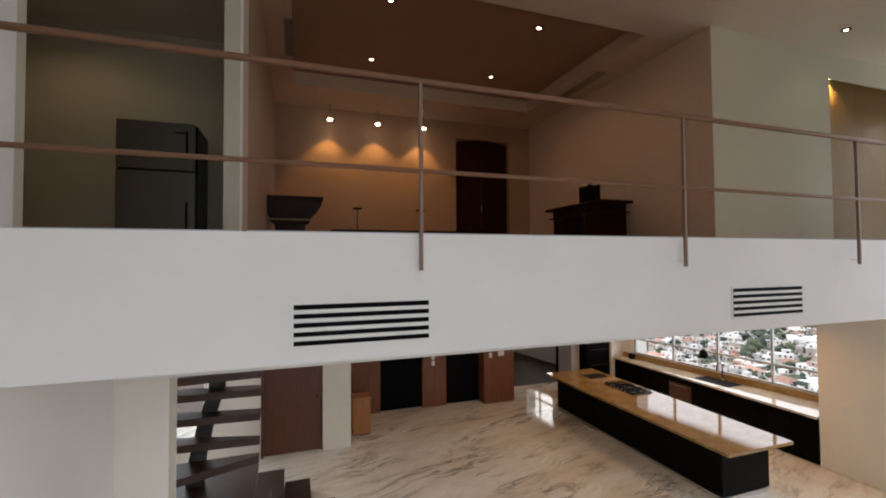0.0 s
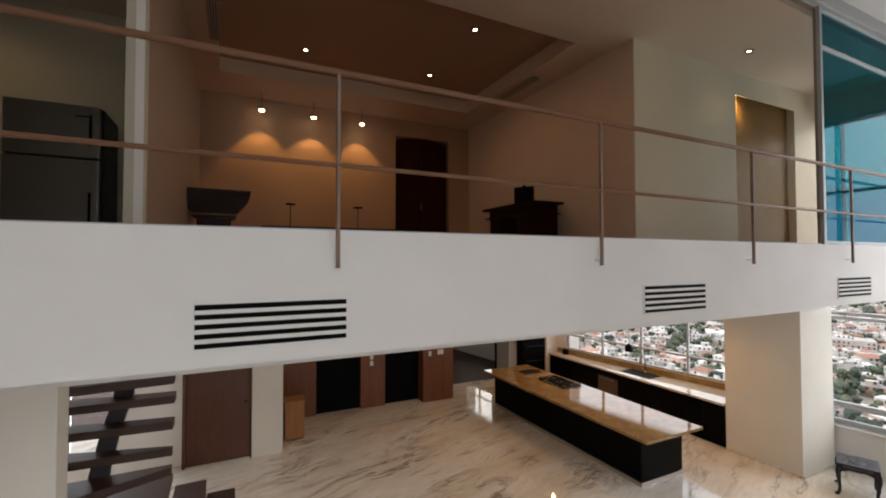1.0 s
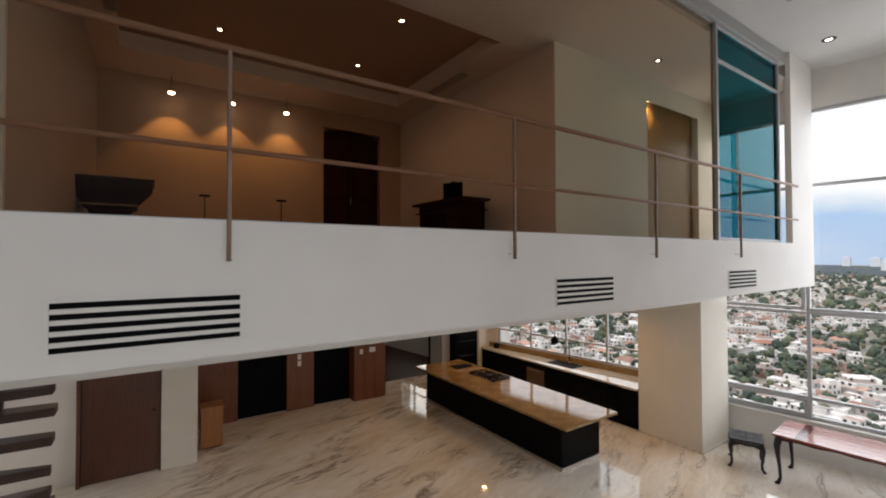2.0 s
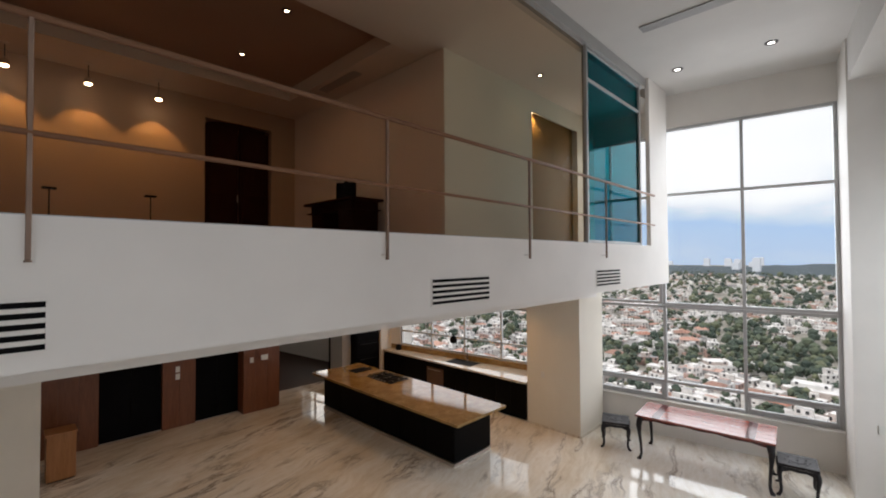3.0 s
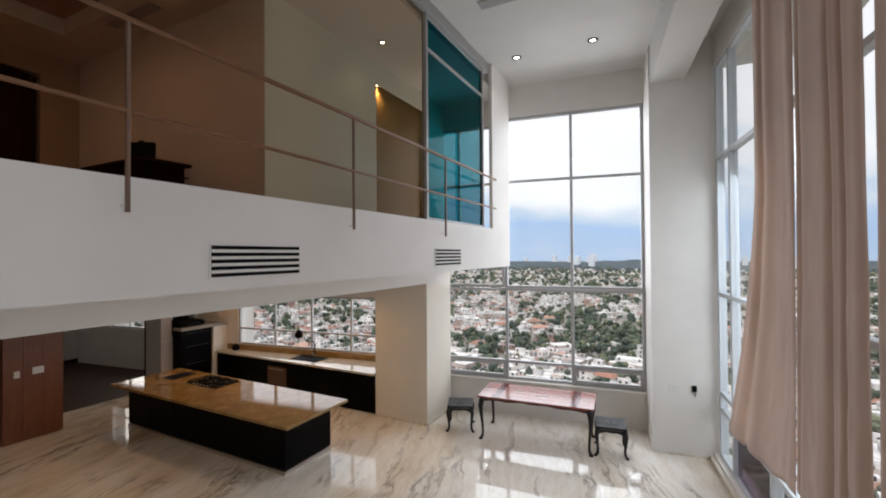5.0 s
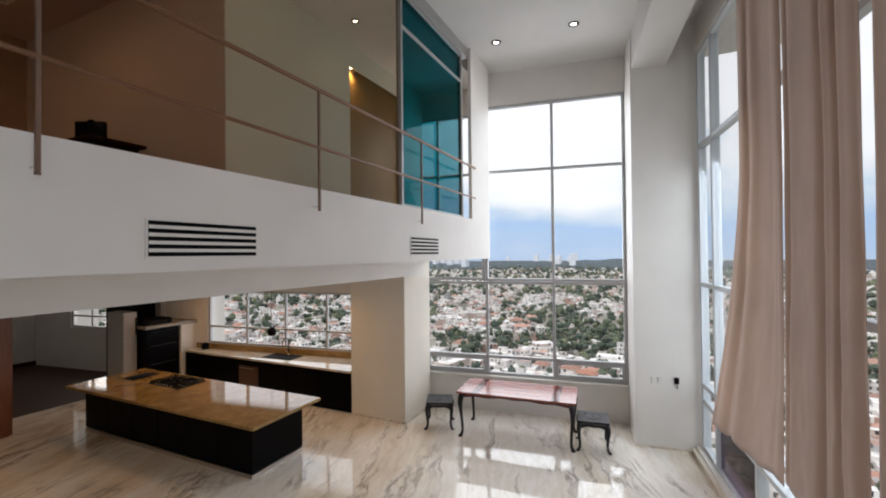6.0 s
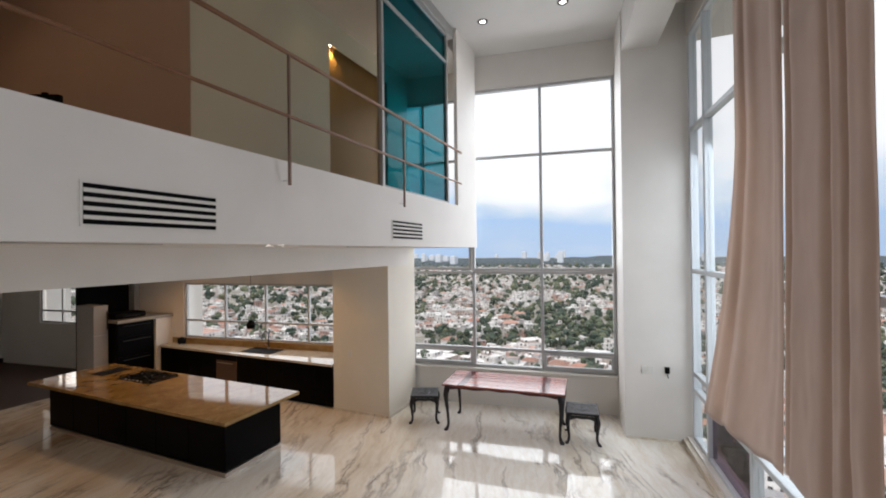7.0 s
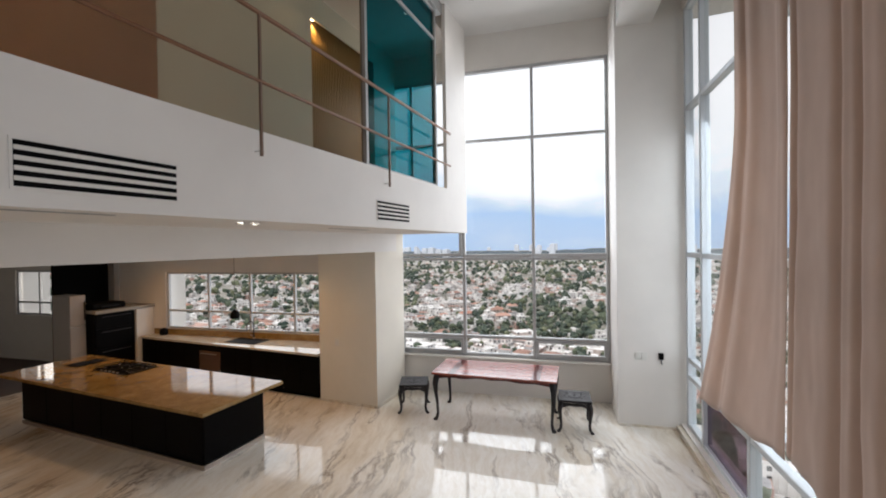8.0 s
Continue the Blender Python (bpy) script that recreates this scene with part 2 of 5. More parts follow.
TABLEWOOD = wood("polished_red_wood", (0.20, 0.035, 0.025), (0.34, 0.085, 0.055), (10, 1.2, 10), 0.22, 0.3)
DARKWOOD = wood("dark_wood", (0.020, 0.006, 0.004), (0.050, 0.016, 0.010), rough=0.65)
DARKWOOD.node_tree.nodes["Principled BSDF"].inputs["Specular IOR Level"].default_value = 0.06
BOUNCEWOOD = wood("red_bounce_floor_boards", (0.22, 0.062, 0.028), (0.34, 0.105, 0.050), (1, 9, 9), 0.35)
FLOORWOOD = wood("brown_floor_boards", (0.035, 0.014, 0.008), (0.07, 0.030, 0.018), (1, 9, 9), 0.6)
SLATWOOD = wood("amber_slats", (0.28, 0.17, 0.055), (0.40, 0.26, 0.10), rough=0.45)
STEEL = metal("brushed_steel", (0.56, 0.52, 0.48), 0.32)
RAILM = metal("bronzed_steel_rail", (0.21, 0.108, 0.062), 0.5, 0.0)
RAILM.node_tree.nodes["Principled BSDF"].inputs["Specular IOR Level"].default_value = 0.15
POSTM = metal("dull_steel_post", (0.21, 0.135, 0.095), 0.5, 0.3)
ALU = metal("grey_anodised_aluminium", (0.62, 0.66, 0.69), 0.45, 0.35)
DKALU = metal("mid_grey_aluminium", (0.40, 0.405, 0.40), 0.45, 0.35)
ALUW = paint("white_lacquered_aluminium", (0.47, 0.475, 0.485), 0.35, 0.03)
GREYP = paint("grey_painted_grille", (0.40, 0.40, 0.40), 0.5)
GLASS = glass("clear_glass", (0.96, 0.98, 0.98))
TEAL = glass("teal_tinted_glass", (0.035, 0.38, 0.43), 0.0, 0.25, 0.008)
# tints of the two added panes that dim the gallery view
SMOKE = glass("dimming_bronze_tint", (0.82, 0.765, 0.69), 0.0, 0.06, 0.0015)
SMOKE_PALE = glass("dimming_pale_tint", (0.86, 0.84, 0.78), 0.0, 0.12, 0.003)
MAUVE_GLASS = glass("mauve_reflection_glass", (0.34, 0.28, 0.32))
CLOTH = fabric()
IRON = metal("black_iron", (0.035, 0.033, 0.035), 0.45, 0.7)
LAMP = plain("lit_lamp", (1, 1, 1), 0.4, 0, (1.0, 0.86, 0.66), 45.0)
LAMP_C = plain("lit_cool_lamp", (1, 1, 1), 0.4, 0, (1.0, 0.95, 0.88), 14.0)
PLASTIC = paint("white_plastic", (0.75, 0.74, 0.70), 0.4, 0.03)


# ---- building helpers ----
def boxes(*dims, m=None):
    """One bmesh of boxes (x0, x1, y0, y1, z0, z1)."""
    bm = bmesh.new()
    for x0, x1, y0, y1, z0, z1 in dims:
        vs = [bm.verts.new((x, y, z)) for z in (z0, z1) for x, y in ((x0, y0), (x1, y0), (x1, y1), (x0, y1))]
        for f in ((3, 2, 1, 0), (4, 5, 6, 7), (0, 1, 5, 4), (1, 2, 6, 5), (2, 3, 7, 6), (3, 0, 4, 7)):
            bm.faces.new([vs[i] for i in f])
    if m is not None:
        bmesh.ops.transform(bm, matrix=m, verts=bm.verts)
    return bm


def soft(bm, width=0.006, segs=2):
    bmesh.ops.bevel(bm, geom=list(bm.edges), offset=width, segments=segs, affect="EDGES", profile=0.6)
    return bm


def finish(bm, mat, smooth=False):
    me = bpy.data.meshes.new("mesh")
    bm.normal_update()
    bm.to_mesh(me)
    bm.free()
    if mat is not None:
        me.materials.append(mat)
    if smooth:
        me.polygons.foreach_set("use_smooth", [True] * len(me.polygons))
        me.update()
    return me


def part(name, bm, mat, parent, label="", smooth=False):
    ob = new(name, finish(bm, mat, smooth))
    ob.parent = parent
    if label:
        tagged(ob, label)
    return ob


def thing(name, label, category, m=None, group=""):
    ob = new(name)
    ob.empty_display_size = 0.1
    if m is not None:
        ob.matrix_world = m
    return tagged(ob, label, category, group)


def structure(name, bm, mat, label, category, m=None):
    ob = new(name, finish(bm, mat))
    if m is not None:
        ob.matrix_world = m
    return tagged(ob, label, category, "", "structure")


def rod(p, q, r, sides=12, bm=None):
    bm = bm or bmesh.new()
    p, q = Vector(p), Vector(q)
    turn = (q - p).to_track_quat("Z", "Y").to_matrix().to_4x4()
    bmesh.ops.create_cone(bm, cap_ends=True, segments=sides, radius1=r, radius2=r, depth=(q - p).length, matrix=Matrix.Translation((p + q) / 2) @ turn)
    return bm


def lathe(profile, sides=16, bm=None, m=None, caps=True):
    """Turned shape from (radius, z) pairs."""
    bm = bm or bmesh.new()
    rings = []
    for r, z in profile:
        ring = []
        for i in range(sides):
            a = 2 * math.pi * i / sides
            v = Vector((r * math.cos(a), r * math.sin(a), z))
            ring.append(bm.verts.new(m @ v if m is not None else v))
        rings.append(ring)
    for a, b in zip(rings, rings[1:]):
        for i in range(sides):
            j = (i + 1) % sides
            bm.faces.new((a[i], a[j], b[j], b[i]))
    if caps:
        bm.faces.new(rings[0][::-1])
        bm.faces.new(rings[-1])
    return bm


# ---- structure ----
CEIL, MEZZ = 6.67, 3.58
LEFT = -1.76


def slab(points, z0, z1):
    """Flat slab over a plan outline, counter-clockwise."""
    bm = bmesh.new()
    lo, hi = ([bm.verts.new((x, y, z)) for x, y in points] for z in (z0, z1))
    bm.faces.new(lo[::-1])
    bm.faces.new(hi)
    for i in range(len(points)):
        j = (i + 1) % len(points)
        bm.faces.new((lo[i], lo[j], hi[j], hi[i]))
    return bm


def facade_point(x, y):
    p = FACADE @ Vector((x, y, 0))
    return p.x, p.y


# the floor ends at the outer faces of the glazing
south_west, south_east = facade_point(-12.2, -1.15), facade_point(0.14, -1.15)
floor_plan = [(-6.5, south_west[1]), south_west, south_east, facade_point(0.14, 10.925), (-6.5, 10.5)]
structure("floor", slab(floor_plan, -0.3, 0.0), MARBLE, "polished cream marble floor with brown veins", "floor")
structure("floor_2", boxes((-6.5, 8.15, 10.501, 16.4, -0.3, 0.0)), FLOORWOOD, "brown wooden floor of the back room", "floor")
structure("ceiling", boxes((LEFT - 0.3, 10.2, -3.2, 2.2, CEIL, CEIL + 0.25)), WHITE_C, "white painted high ceiling", "ceiling")
# hall's left side, and the wall behind the camera's start
structure("wall_west", boxes((LEFT - 0.25, LEFT, -3.4, 2.049, 0.0, CEIL), (LEFT - 0.25, LEFT, 2.049, 3.34, 0.0, 3.005)), WHITE, "white painted side wall of the hall", "wall")
# beam along the gallery
structure("wall_gallery_beam", boxes((LEFT, 8.92, 2.05, 2.28, 3.005, 3.70)), WHITE, "white plastered gallery beam with air grilles", "beam")
structure("wall_gallery_pier", boxes((7.98, 8.45, 2.05, 2.11, 3.70, CEIL), (8.45, 8.92, 2.05, 2.28, 3.70, CEIL)), WHITE, "white pier beside the gallery glazing", "wall")
structure("wall_gallery_return", boxes((8.92, 9.16, 2.14, 2.34, 3.005, CEIL)), WHITE, "white return beside the tall window", "wall")
structure("trim_gallery_track", soft(boxes((LEFT + 0.1, 7.98, 2.10, 2.24, 6.50, CEIL - 0.002)), 0.01), DKALU, "grey metal sliding track under the ceiling", "track")
structure("floor_gallery", boxes((LEFT - 4.0, 8.9, 2.28, 3.34, 3.005, MEZZ), (LEFT - 4.0, 8.6, 3.34, 11.6, 2.69, MEZZ)), WHITE, "white underside of the gallery floor", "floor")
# unseen boards, added so their red bounce warms the gallery ceiling
boards = structure("floor_gallery_boards", boxes((-4.2, 8.9, 2.29, 2.30, MEZZ + 0.002, MEZZ + 0.012)), BOUNCEWOOD, "unseen gallery floor boards, red brown to warm the bounced light", "floor")
plank_mesh = finish(boxes((0.0, 2.18, 0.0, 0.188, 0.0, 0.011)), BOUNCEWOOD)
for i in range(30):
    for k in range(6):
        plank = new("plank", plank_mesh)
        plank.parent = boards
        plank.location = (-4.2 + k * 2.183, 2.301 + i * 0.19, MEZZ + 0.002)
structure("wall_stair_front", boxes((LEFT - 0.25, -1.42, 3.34, 3.56, 0.0, 2.69)), CREAM, "cream wall beside the stair opening", "wall")

# gallery rooms
structure("wall_gallery_back", boxes((-4.2, 2.58, 7.9, 8.1, MEZZ, 6.9), (3.80, 4.30, 7.9, 8.1, MEZZ, 6.9), (2.58, 3.80, 7.9, 8.1, 6.09, 6.9), (2.40, 4.0, 8.1, 8.2, MEZZ, 6.9)), TAUPE, "warm lit back wall of the gallery room", "wall")
structure("wall_gallery_side", boxes((4.30, 4.50, 3.53, 8.1, MEZZ, 6.9)), TAUPE_PALE, "taupe side wall of the gallery room", "wall")
structure("wall_gallery_front", boxes((4.303, 6.52, 3.52, 3.72, MEZZ, 6.9), (6.52, 8.20, 3.52, 3.55, 6.07, 6.9), (8.20, 8.97, 3.52, 3.72, MEZZ, 6.9)), GREYGREEN, "grey green wall facing the gallery", "wall")
structure("wall_gallery_partition", boxes((-1.03, -0.915, 3.14, 7.9, MEZZ, 6.43)), GREYTAUPE, "taupe partition wall between gallery rooms", "wall")
# end face of the same partition, whitened for the daylight falling on it
structure("wall_partition_lit_end", boxes((-1.035, -0.912, 3.09, 3.139, MEZZ, 6.43)), PLASTIC, "end face of the partition, painted white for the daylight on it", "trim")
structure("wall_gallery_far", boxes((-4.2, -1.18, 5.85, 6.0, MEZZ, 6.9), (-4.3, -4.2, 2.3, 8.1, MEZZ, 6.9)), OLIVE, "olive grey wall behind the fridge", "wall")
structure("wall_gallery_jamb", boxes((LEFT - 2.7, -1.78, 2.05, 2.26, 3.70, CEIL)), WHITE, "white jamb at the end of the railing", "wall")
tray = [(-4.2, 9.10, 2.24, 3.95), (-4.2, -0.6, 3.95, 6.95), (3.72, 8.9, 3.95, 6.95), (-4.2, 8.9, 6.95, 8.1)]
# one ceiling: the daylit strip stays white, the rest is browned for dimness
structure("ceiling_gallery_lit_strip", boxes((*tray[0], 6.43, 6.66)), WHITE, "gallery ceiling strip painted paler for the daylight near the glass", "ceiling")
structure("ceiling_gallery", boxes(*[(a, b, c, d, 6.43, 6.66) for a, b, c, d in tray[1:]], (-4.2, 8.9, 2.24, 8.1, 6.66, 6.9)), WHITE_G, "gallery ceiling with a raised tray, browned for its dim warm light", "ceiling")
# added sheet whose brown stands for dim warm bounce in the tray
structure("ceiling_tray_tint", boxes((-0.6, 3.72, 3.95, 6.95, 6.656, 6.659)), paint("brown_bounce_tint", (0.46, 0.32, 0.24), 0.7), "thin sheet added in the ceiling tray, brown for dim warm bounce", "ceiling")
structure("wall_recess", boxes((6.40, 8.32, 3.73, 3.85, MEZZ, 6.43)), CREAM, "cream lining of the lit recess", "wall")

# lower rooms
structure("wall_kitchen_pier", boxes((7.88, 8.9, 3.36, 4.56, 0.0, 2.69), (8.601, 8.9, 3.36, 4.56, 2.69, 3.55)), CREAM, "cream pier between kitchen and tall window", "wall")
structure("wall_back_north", boxes((-0.06, 0.46, 8.10, 8.30, 0.0, 2.69), (-1.12, -0.06, 8.241, 8.42, 0.0, 2.69), (0.31, 0.46, 8.3, 9.9, 0.0, 2.69), (0.45, 4.60, 10.15, 10.3, 0.0, 2.69), (4.60, 4.75, 10.1, 15.5, 0.0, 2.69)), CREAM, "cream wall with the door and lift lobby", "wall")
structure("wall_stair_west", boxes((-5.0, -4.8, 3.34, 8.3, 0, 2.69), (-4.8, LEFT - 0.25, 3.34, 3.5, 0.0, 2.69)), WHITE, "white stairwell walls", "wall")
structure("wall_stair_back", boxes((-5.0, -3.4, 8.3, 8.5, 0.0, 2.69), (-2.05, -1.14, 8.3, 8.5, 0.0, 2.69), (-3.4, -2.05, 8.3, 8.5, 0.0, 0.3), (-3.4, -2.05, 8.3, 8.5, 2.45, 2.69)), WHITE, "white stairwell wall with a window", "wall")
structure("wall_far_room", boxes((4.6, 9.0, 15.5, 15.7, 0.0, 2.69)), WHITE, "white end wall of the back room", "wall")
structure("ceiling_far_room", boxes((4.5, 8.6, 11.6, 15.8, 2.69, 2.9)), WHITE_C, "white ceiling of the back room", "ceiling")

# facade, askew
for d in ((-0.06, 0.14, -0.92, 0.0, 0, 7.0), (-0.02, 0.14, 0.0, 3.88, 0.0, 0.70), (-0.02, 0.14, 0.0, 2.62, 6.03, 7.0), (0.0, 0.14, 2.62, 4.0, 3.25, 3.62), (0.0, 0.14, 2.62, 4.0, 5.90, 7.0), (-0.02, 0.14, 3.88, 10.9, 0.0, 0.96), (-0.02, 0.14, 3.88, 10.9, 2.26, 2.80), (-0.02, 0.14, 9.62, 10.9, 0.96, 2.26), (-0.02, 0.14, 3.88, 5.15, 0.96, 2.26), (0.0, 0.14, 4.0, 10.9, 2.8, 7.0), (-0.02, 0.14, 10.9, 12.95, 0.0, 2.8), (-0.02, 0.14, 14.5, 16.4, 0.0, 2.8), (-0.02, 0.14, 12.95, 14.5, 0.0, 1.15), (-0.02, 0.14, 12.95, 14.5, 2.3, 2.8)):
    structure("wall_facade", boxes(d), WHITE, "white facade wall around the large windows", "wall", FACADE)
structure("wall_corner_column", boxes((-0.91, -0.06, -1.0, 0.0, 0.0, CEIL)), WHITE, "white column in the corner of the hall", "column", FACADE)
structure("ceiling_side_beam", boxes((-11.6, -0.91, -0.52, -0.02, 6.05, CEIL)), WHITE_C, "white dropped beam along the side glazing", "beam", FACADE)
structure("wall_south_ends", boxes((-12.2, -11.4, -1.15, -0.92, 0.0, CEIL), (-11.4, -0.91, -1.15, -0.92, 6.15, CEIL), (-11.4, -0.91, -1.15, -0.86, 0.0, 0.10)), WHITE, "white surround of the side glazing", "wall", FACADE)
structure("wall_outside_fin", boxes((0.145, 0.55, 9.64, 9.95, -6.0, 7.0)), WHITE, "white fin of the facade outside the kitchen window", "wall", FACADE)


# ---- windows ----
def window(name, label, frames, panes, m, mat=ALUW, glass_mat=GLASS):
    """frames: boxes of single bars; panes: thin boxes."""
    w = new(name)
    w.matrix_world = m
    tagged(w, label, "window", "", "structure")
    for d in frames:
        part("window_bar", soft(boxes(d), 0.006, 1), mat, w)
    for d in panes:
        p = part("pane", boxes(d), glass_mat, w, "clear glass pane")
        p.visible_shadow = False
    return w


def grid_window(name, label, ys, zs, m, depth=0.09, bar=0.055, x=0.04, mat=ALUW):
    frames, panes = [], []
    for y in ys:
        frames.append((x - depth / 2, x + depth / 2, y - bar / 2, y + bar / 2, zs[0] - bar / 2 - 0.0015, zs[-1] + bar / 2 + 0.0015))
    for z in zs:
        for a, b in zip(ys, ys[1:]):
            frames.append((x - depth / 2 + 0.006, x + depth / 2 - 0.006, a + bar / 2, b - bar / 2, z - bar / 2, z + bar / 2))
    for a, b in zip(ys, ys[1:]):
        for c, d in zip(zs, zs[1:]):
            panes.append((x - 0.004, x + 0.004, a + bar / 2, b - bar / 2, c + bar / 2, d - bar / 2))
    return window(name, label, frames, panes, m, mat)


grid_window("window_1", "tall white framed window over the city", (0.03, 1.29, 2.58), (2.58, 4.72, 6.0), FACADE)
grid_window("window_2", "wide white framed window above the low wall", (0.03, 1.29, 2.58, 3.85), (0.73, 1.06, 2.52), FACADE)
for y0, y1 in ((0.06, 1.26), (2.61, 3.82)):
    # opening sashes in the low row
    for d in ((y0, y1, 0.76, 0.80), (y0, y1, 0.99, 1.03), (y0, y0 + 0.045, 0.80, 0.99), (y1 - 0.045, y1, 0.80, 0.99)):
        part("sash_bar", soft(boxes((-0.02, 0.034, *d)), 0.004, 1), ALUW, bpy.data.objects["window_2"])
grid_window("window_8", "upper light of the low window below the gallery", (2.645, 3.85), (2.60, 3.22), FACADE)
grid_window("window_3", "wide kitchen window over the city", (5.18, 6.25, 7.35, 8.45, 9.58), (0.99, 1.38, 2.24), FACADE, 0.07, 0.045)
grid_window("window_4", "gallery window seen through teal glass", (2.66, 3.58, 3.98), (3.66, 4.7, 5.88), FACADE)
grid_window("window_5", "small window of the back room", (12.98, 13.7, 14.47), (1.18, 1.48, 2.28), FACADE, 0.06, 0.05)
grid_window("window_6", "stairwell window with white frame", (2.08, 2.72, 3.37), (0.33, 1.4, 2.42), pose(0, 8.4, 0, 0, 0, 90), 0.06, 0.05)
# side glazing: uprights and rails along the hall
side_x = [-1.0, -1.66] + [-3.05 - i * 1.35 for i in range(7)]
side_z = (0.12, 0.83, 1.08, 2.60, 4.70, 6.13)
grid_window("window_7", "floor to ceiling aluminium side glazing", [-v for v in side_x], side_z, FACADE @ pose(0, -0.98, 0, 0, 0, 90), 0.11, 0.065, 0.0, ALU)
# one lower pane is tinted mauve in place of a curtain reflection
for ob in bpy.data.objects["window_7"].children:
    if ob.name.startswith("pane") and max(v.co.z for v in ob.data.vertices) < 0.9 and 1.5 < min(v.co.y for v in ob.data.vertices) < 2.0:
        ob.data.materials[0] = MAUVE_GLASS
        tagged(ob, "lower pane tinted mauve for the curtain reflection")


# ---- gallery rail, glazing and grilles ----
def gallery_rail():
    t = thing("gallery_railing", "bronzed steel railing with two rails along the gallery", "railing", pose(0, 0, 0))
    for z, r in ((4.566, 0.018), (4.052, 0.0135)):
        part("handrail" if z > 4.2 else "middle_rail", rod((-1.758, 1.98, z), (7.96, 1.98, z), r, 14), RAILM, t, smooth=True)
    for i in range(4):
        x = 0.133 + 1.95 * i
        bm = soft(boxes((x - 0.010, x + 0.010, 1.968, 1.992, 3.50, 4.56)), 0.003, 1)
        p = part("post", bm, POSTM, t)
        part("bracket", rod((x, 1.992, 3.53), (x, 2.05, 3.53), 0.005, 8), WHITE, p)
        part("foot_cap", rod((x, 1.98, 3.490), (x, 1.98, 3.5), 0.014), POSTM, p)


gallery_rail()


def glazing(name, label, x0, x1, mat, transom=None):
    t = thing(name, label, "glazing", pose(0, 0, MEZZ))
    z1 = 6.50 - MEZZ
    y = 2.17
    w = 0.05
    z0 = 3.70 - MEZZ
    if transom:
        for a, b in ((x0, x0 + w), (x1 - w, x1)):
            part("upright", soft(boxes((a, b, y - 0.035, y + 0.035, z0, z1)), 0.004, 1), DKALU, t)
        for z in (z0 + 0.025, transom - MEZZ, z1 - 0.025):
            part("crossbar", soft(boxes((x0 + w, x1 - w, y - 0.03, y + 0.03, z - 0.022, z + 0.022)), 0.004, 1), DKALU, t)
    p = part("pane", boxes((x0 + 0.02, x1 - 0.02, y - 0.005, y + 0.005, z0 + 0.004, z1)), mat, t)
    p.visible_shadow = False
    part("base_channel", boxes((x0 + 0.02, x1 - 0.02, y - 0.012, y - 0.006, z0, z0 + 0.014)), DKALU, t, "thin dark metal channel")
    part("head_channel", boxes((x0 + 0.02, x1 - 0.02, y - 0.012, y - 0.006, z1 - 0.02, z1)), DKALU, t)
    return t


# both frameless panes are added to dim and tint the gallery behind
glazing("dimming_glass_panel", "frameless bronze pane added to dim the gallery view", -0.80, 5.74, SMOKE)
glazing("dimming_glass_panel", "narrow paler pane added beside the jamb, dims the view less", -1.79, -0.80, SMOKE_PALE)
glazing("framed_glass_panel", "teal tinted glass panel in a grey metal frame", 5.74, 7.80, TEAL, 6.03)


def grille(x0, x1, z0=3.10, z1=3.315):
    t = thing("air_grille", "white slatted air grille set in the beam", "grille", pose((x0 + x1) / 2, 2.05, z0), "beam grilles")
    w, h = (x1 - x0) / 2, z1 - z0
    part("backing", boxes((-w, w, -0.006, -0.001, 0, h)), BLACK, t)
    b = 0.014
    part("frame", boxes((-w - b, w + b, -0.007, -0.001, -b, -0.001), (-w - b, w + b, -0.007, -0.001, h + 0.001, h + b), (-w - b, -w - 0.001, -0.007, -0.001, 0, h), (w + 0.001, w + b, -0.007, -0.001, 0, h)), WHITE, t)
    n = 4
    gap = 0.0255
    slat = (h - (n + 1) * gap) / n
    for i in range(n):
        z = gap + i * (slat + gap)
        part("slat", soft(boxes((-w, w, -0.014, -0.0065, z, z + slat)), 0.002, 1), WHITE, t)
    return t


grille(-0.545, 0.195)
grille(2.62, 3.40)
grille(5.80, 6.60)


def slot_vent(name, at, w, l, mat=GREYP, group=""):
    t = thing(name, "grey slotted air vent in the ceiling", "vent", pose(*at), group)
    part("backing", boxes((-w / 2, w / 2, -l / 2, l / 2, -0.004, 0.0)), BLACK, t)
    for i in range(4):
        x = -w / 2 + w * (i + 0.5) / 4
        part("slat", boxes((x - w * 0.09, x + w * 0.09, -l / 2, l / 2, -0.014, -0.004)), mat, t)
    for s in (-1, 1):
        part("frame", boxes((min(s * w / 2, s * (w / 2 + 0.015)), max(s * w / 2, s * (w / 2 + 0.015)), -l / 2, l / 2, -0.016, -0.001)), mat, t)


slot_vent("ceiling_vent", (6.22, 0.98, CEIL - 0.002), 0.15, 1.15)
slot_vent("ceiling_vent", (3.90, 5.55, 6.428), 0.13, 1.05)
slot_vent("ceiling_vent", (-0.62, 5.45, 6.428), 0.11, 0.95)


def downlight(at, lamp_mat, watts=0, color=WARM, r=0.045, cone=110, group="ceiling downlights", rim=IRON):
    t = thing("ceiling_downlight", "small lit recessed ceiling spotlight", "downlight", pose(*at), group)
    part("rim", lathe([(r * 1.0, -0.001), (r * 1.9, -0.001), (r * 1.8, -0.010), (r * 1.0, -0.012), (r * 1.0, -0.001)], 20, None, None, False), rim, t)
    part("bulb", lathe([(r * 0.2, -0.001), (r * 0.98, -0.003), (r * 0.7, -0.009), (r * 0.2, -0.010)], 16), lamp_mat, t, "glowing bulb")
    if watts:
        spot("downlight_beam", (at[0], at[1], at[2] - 0.02), (at[0], at[1], at[2] - 1), watts, cone, color, 0.03)


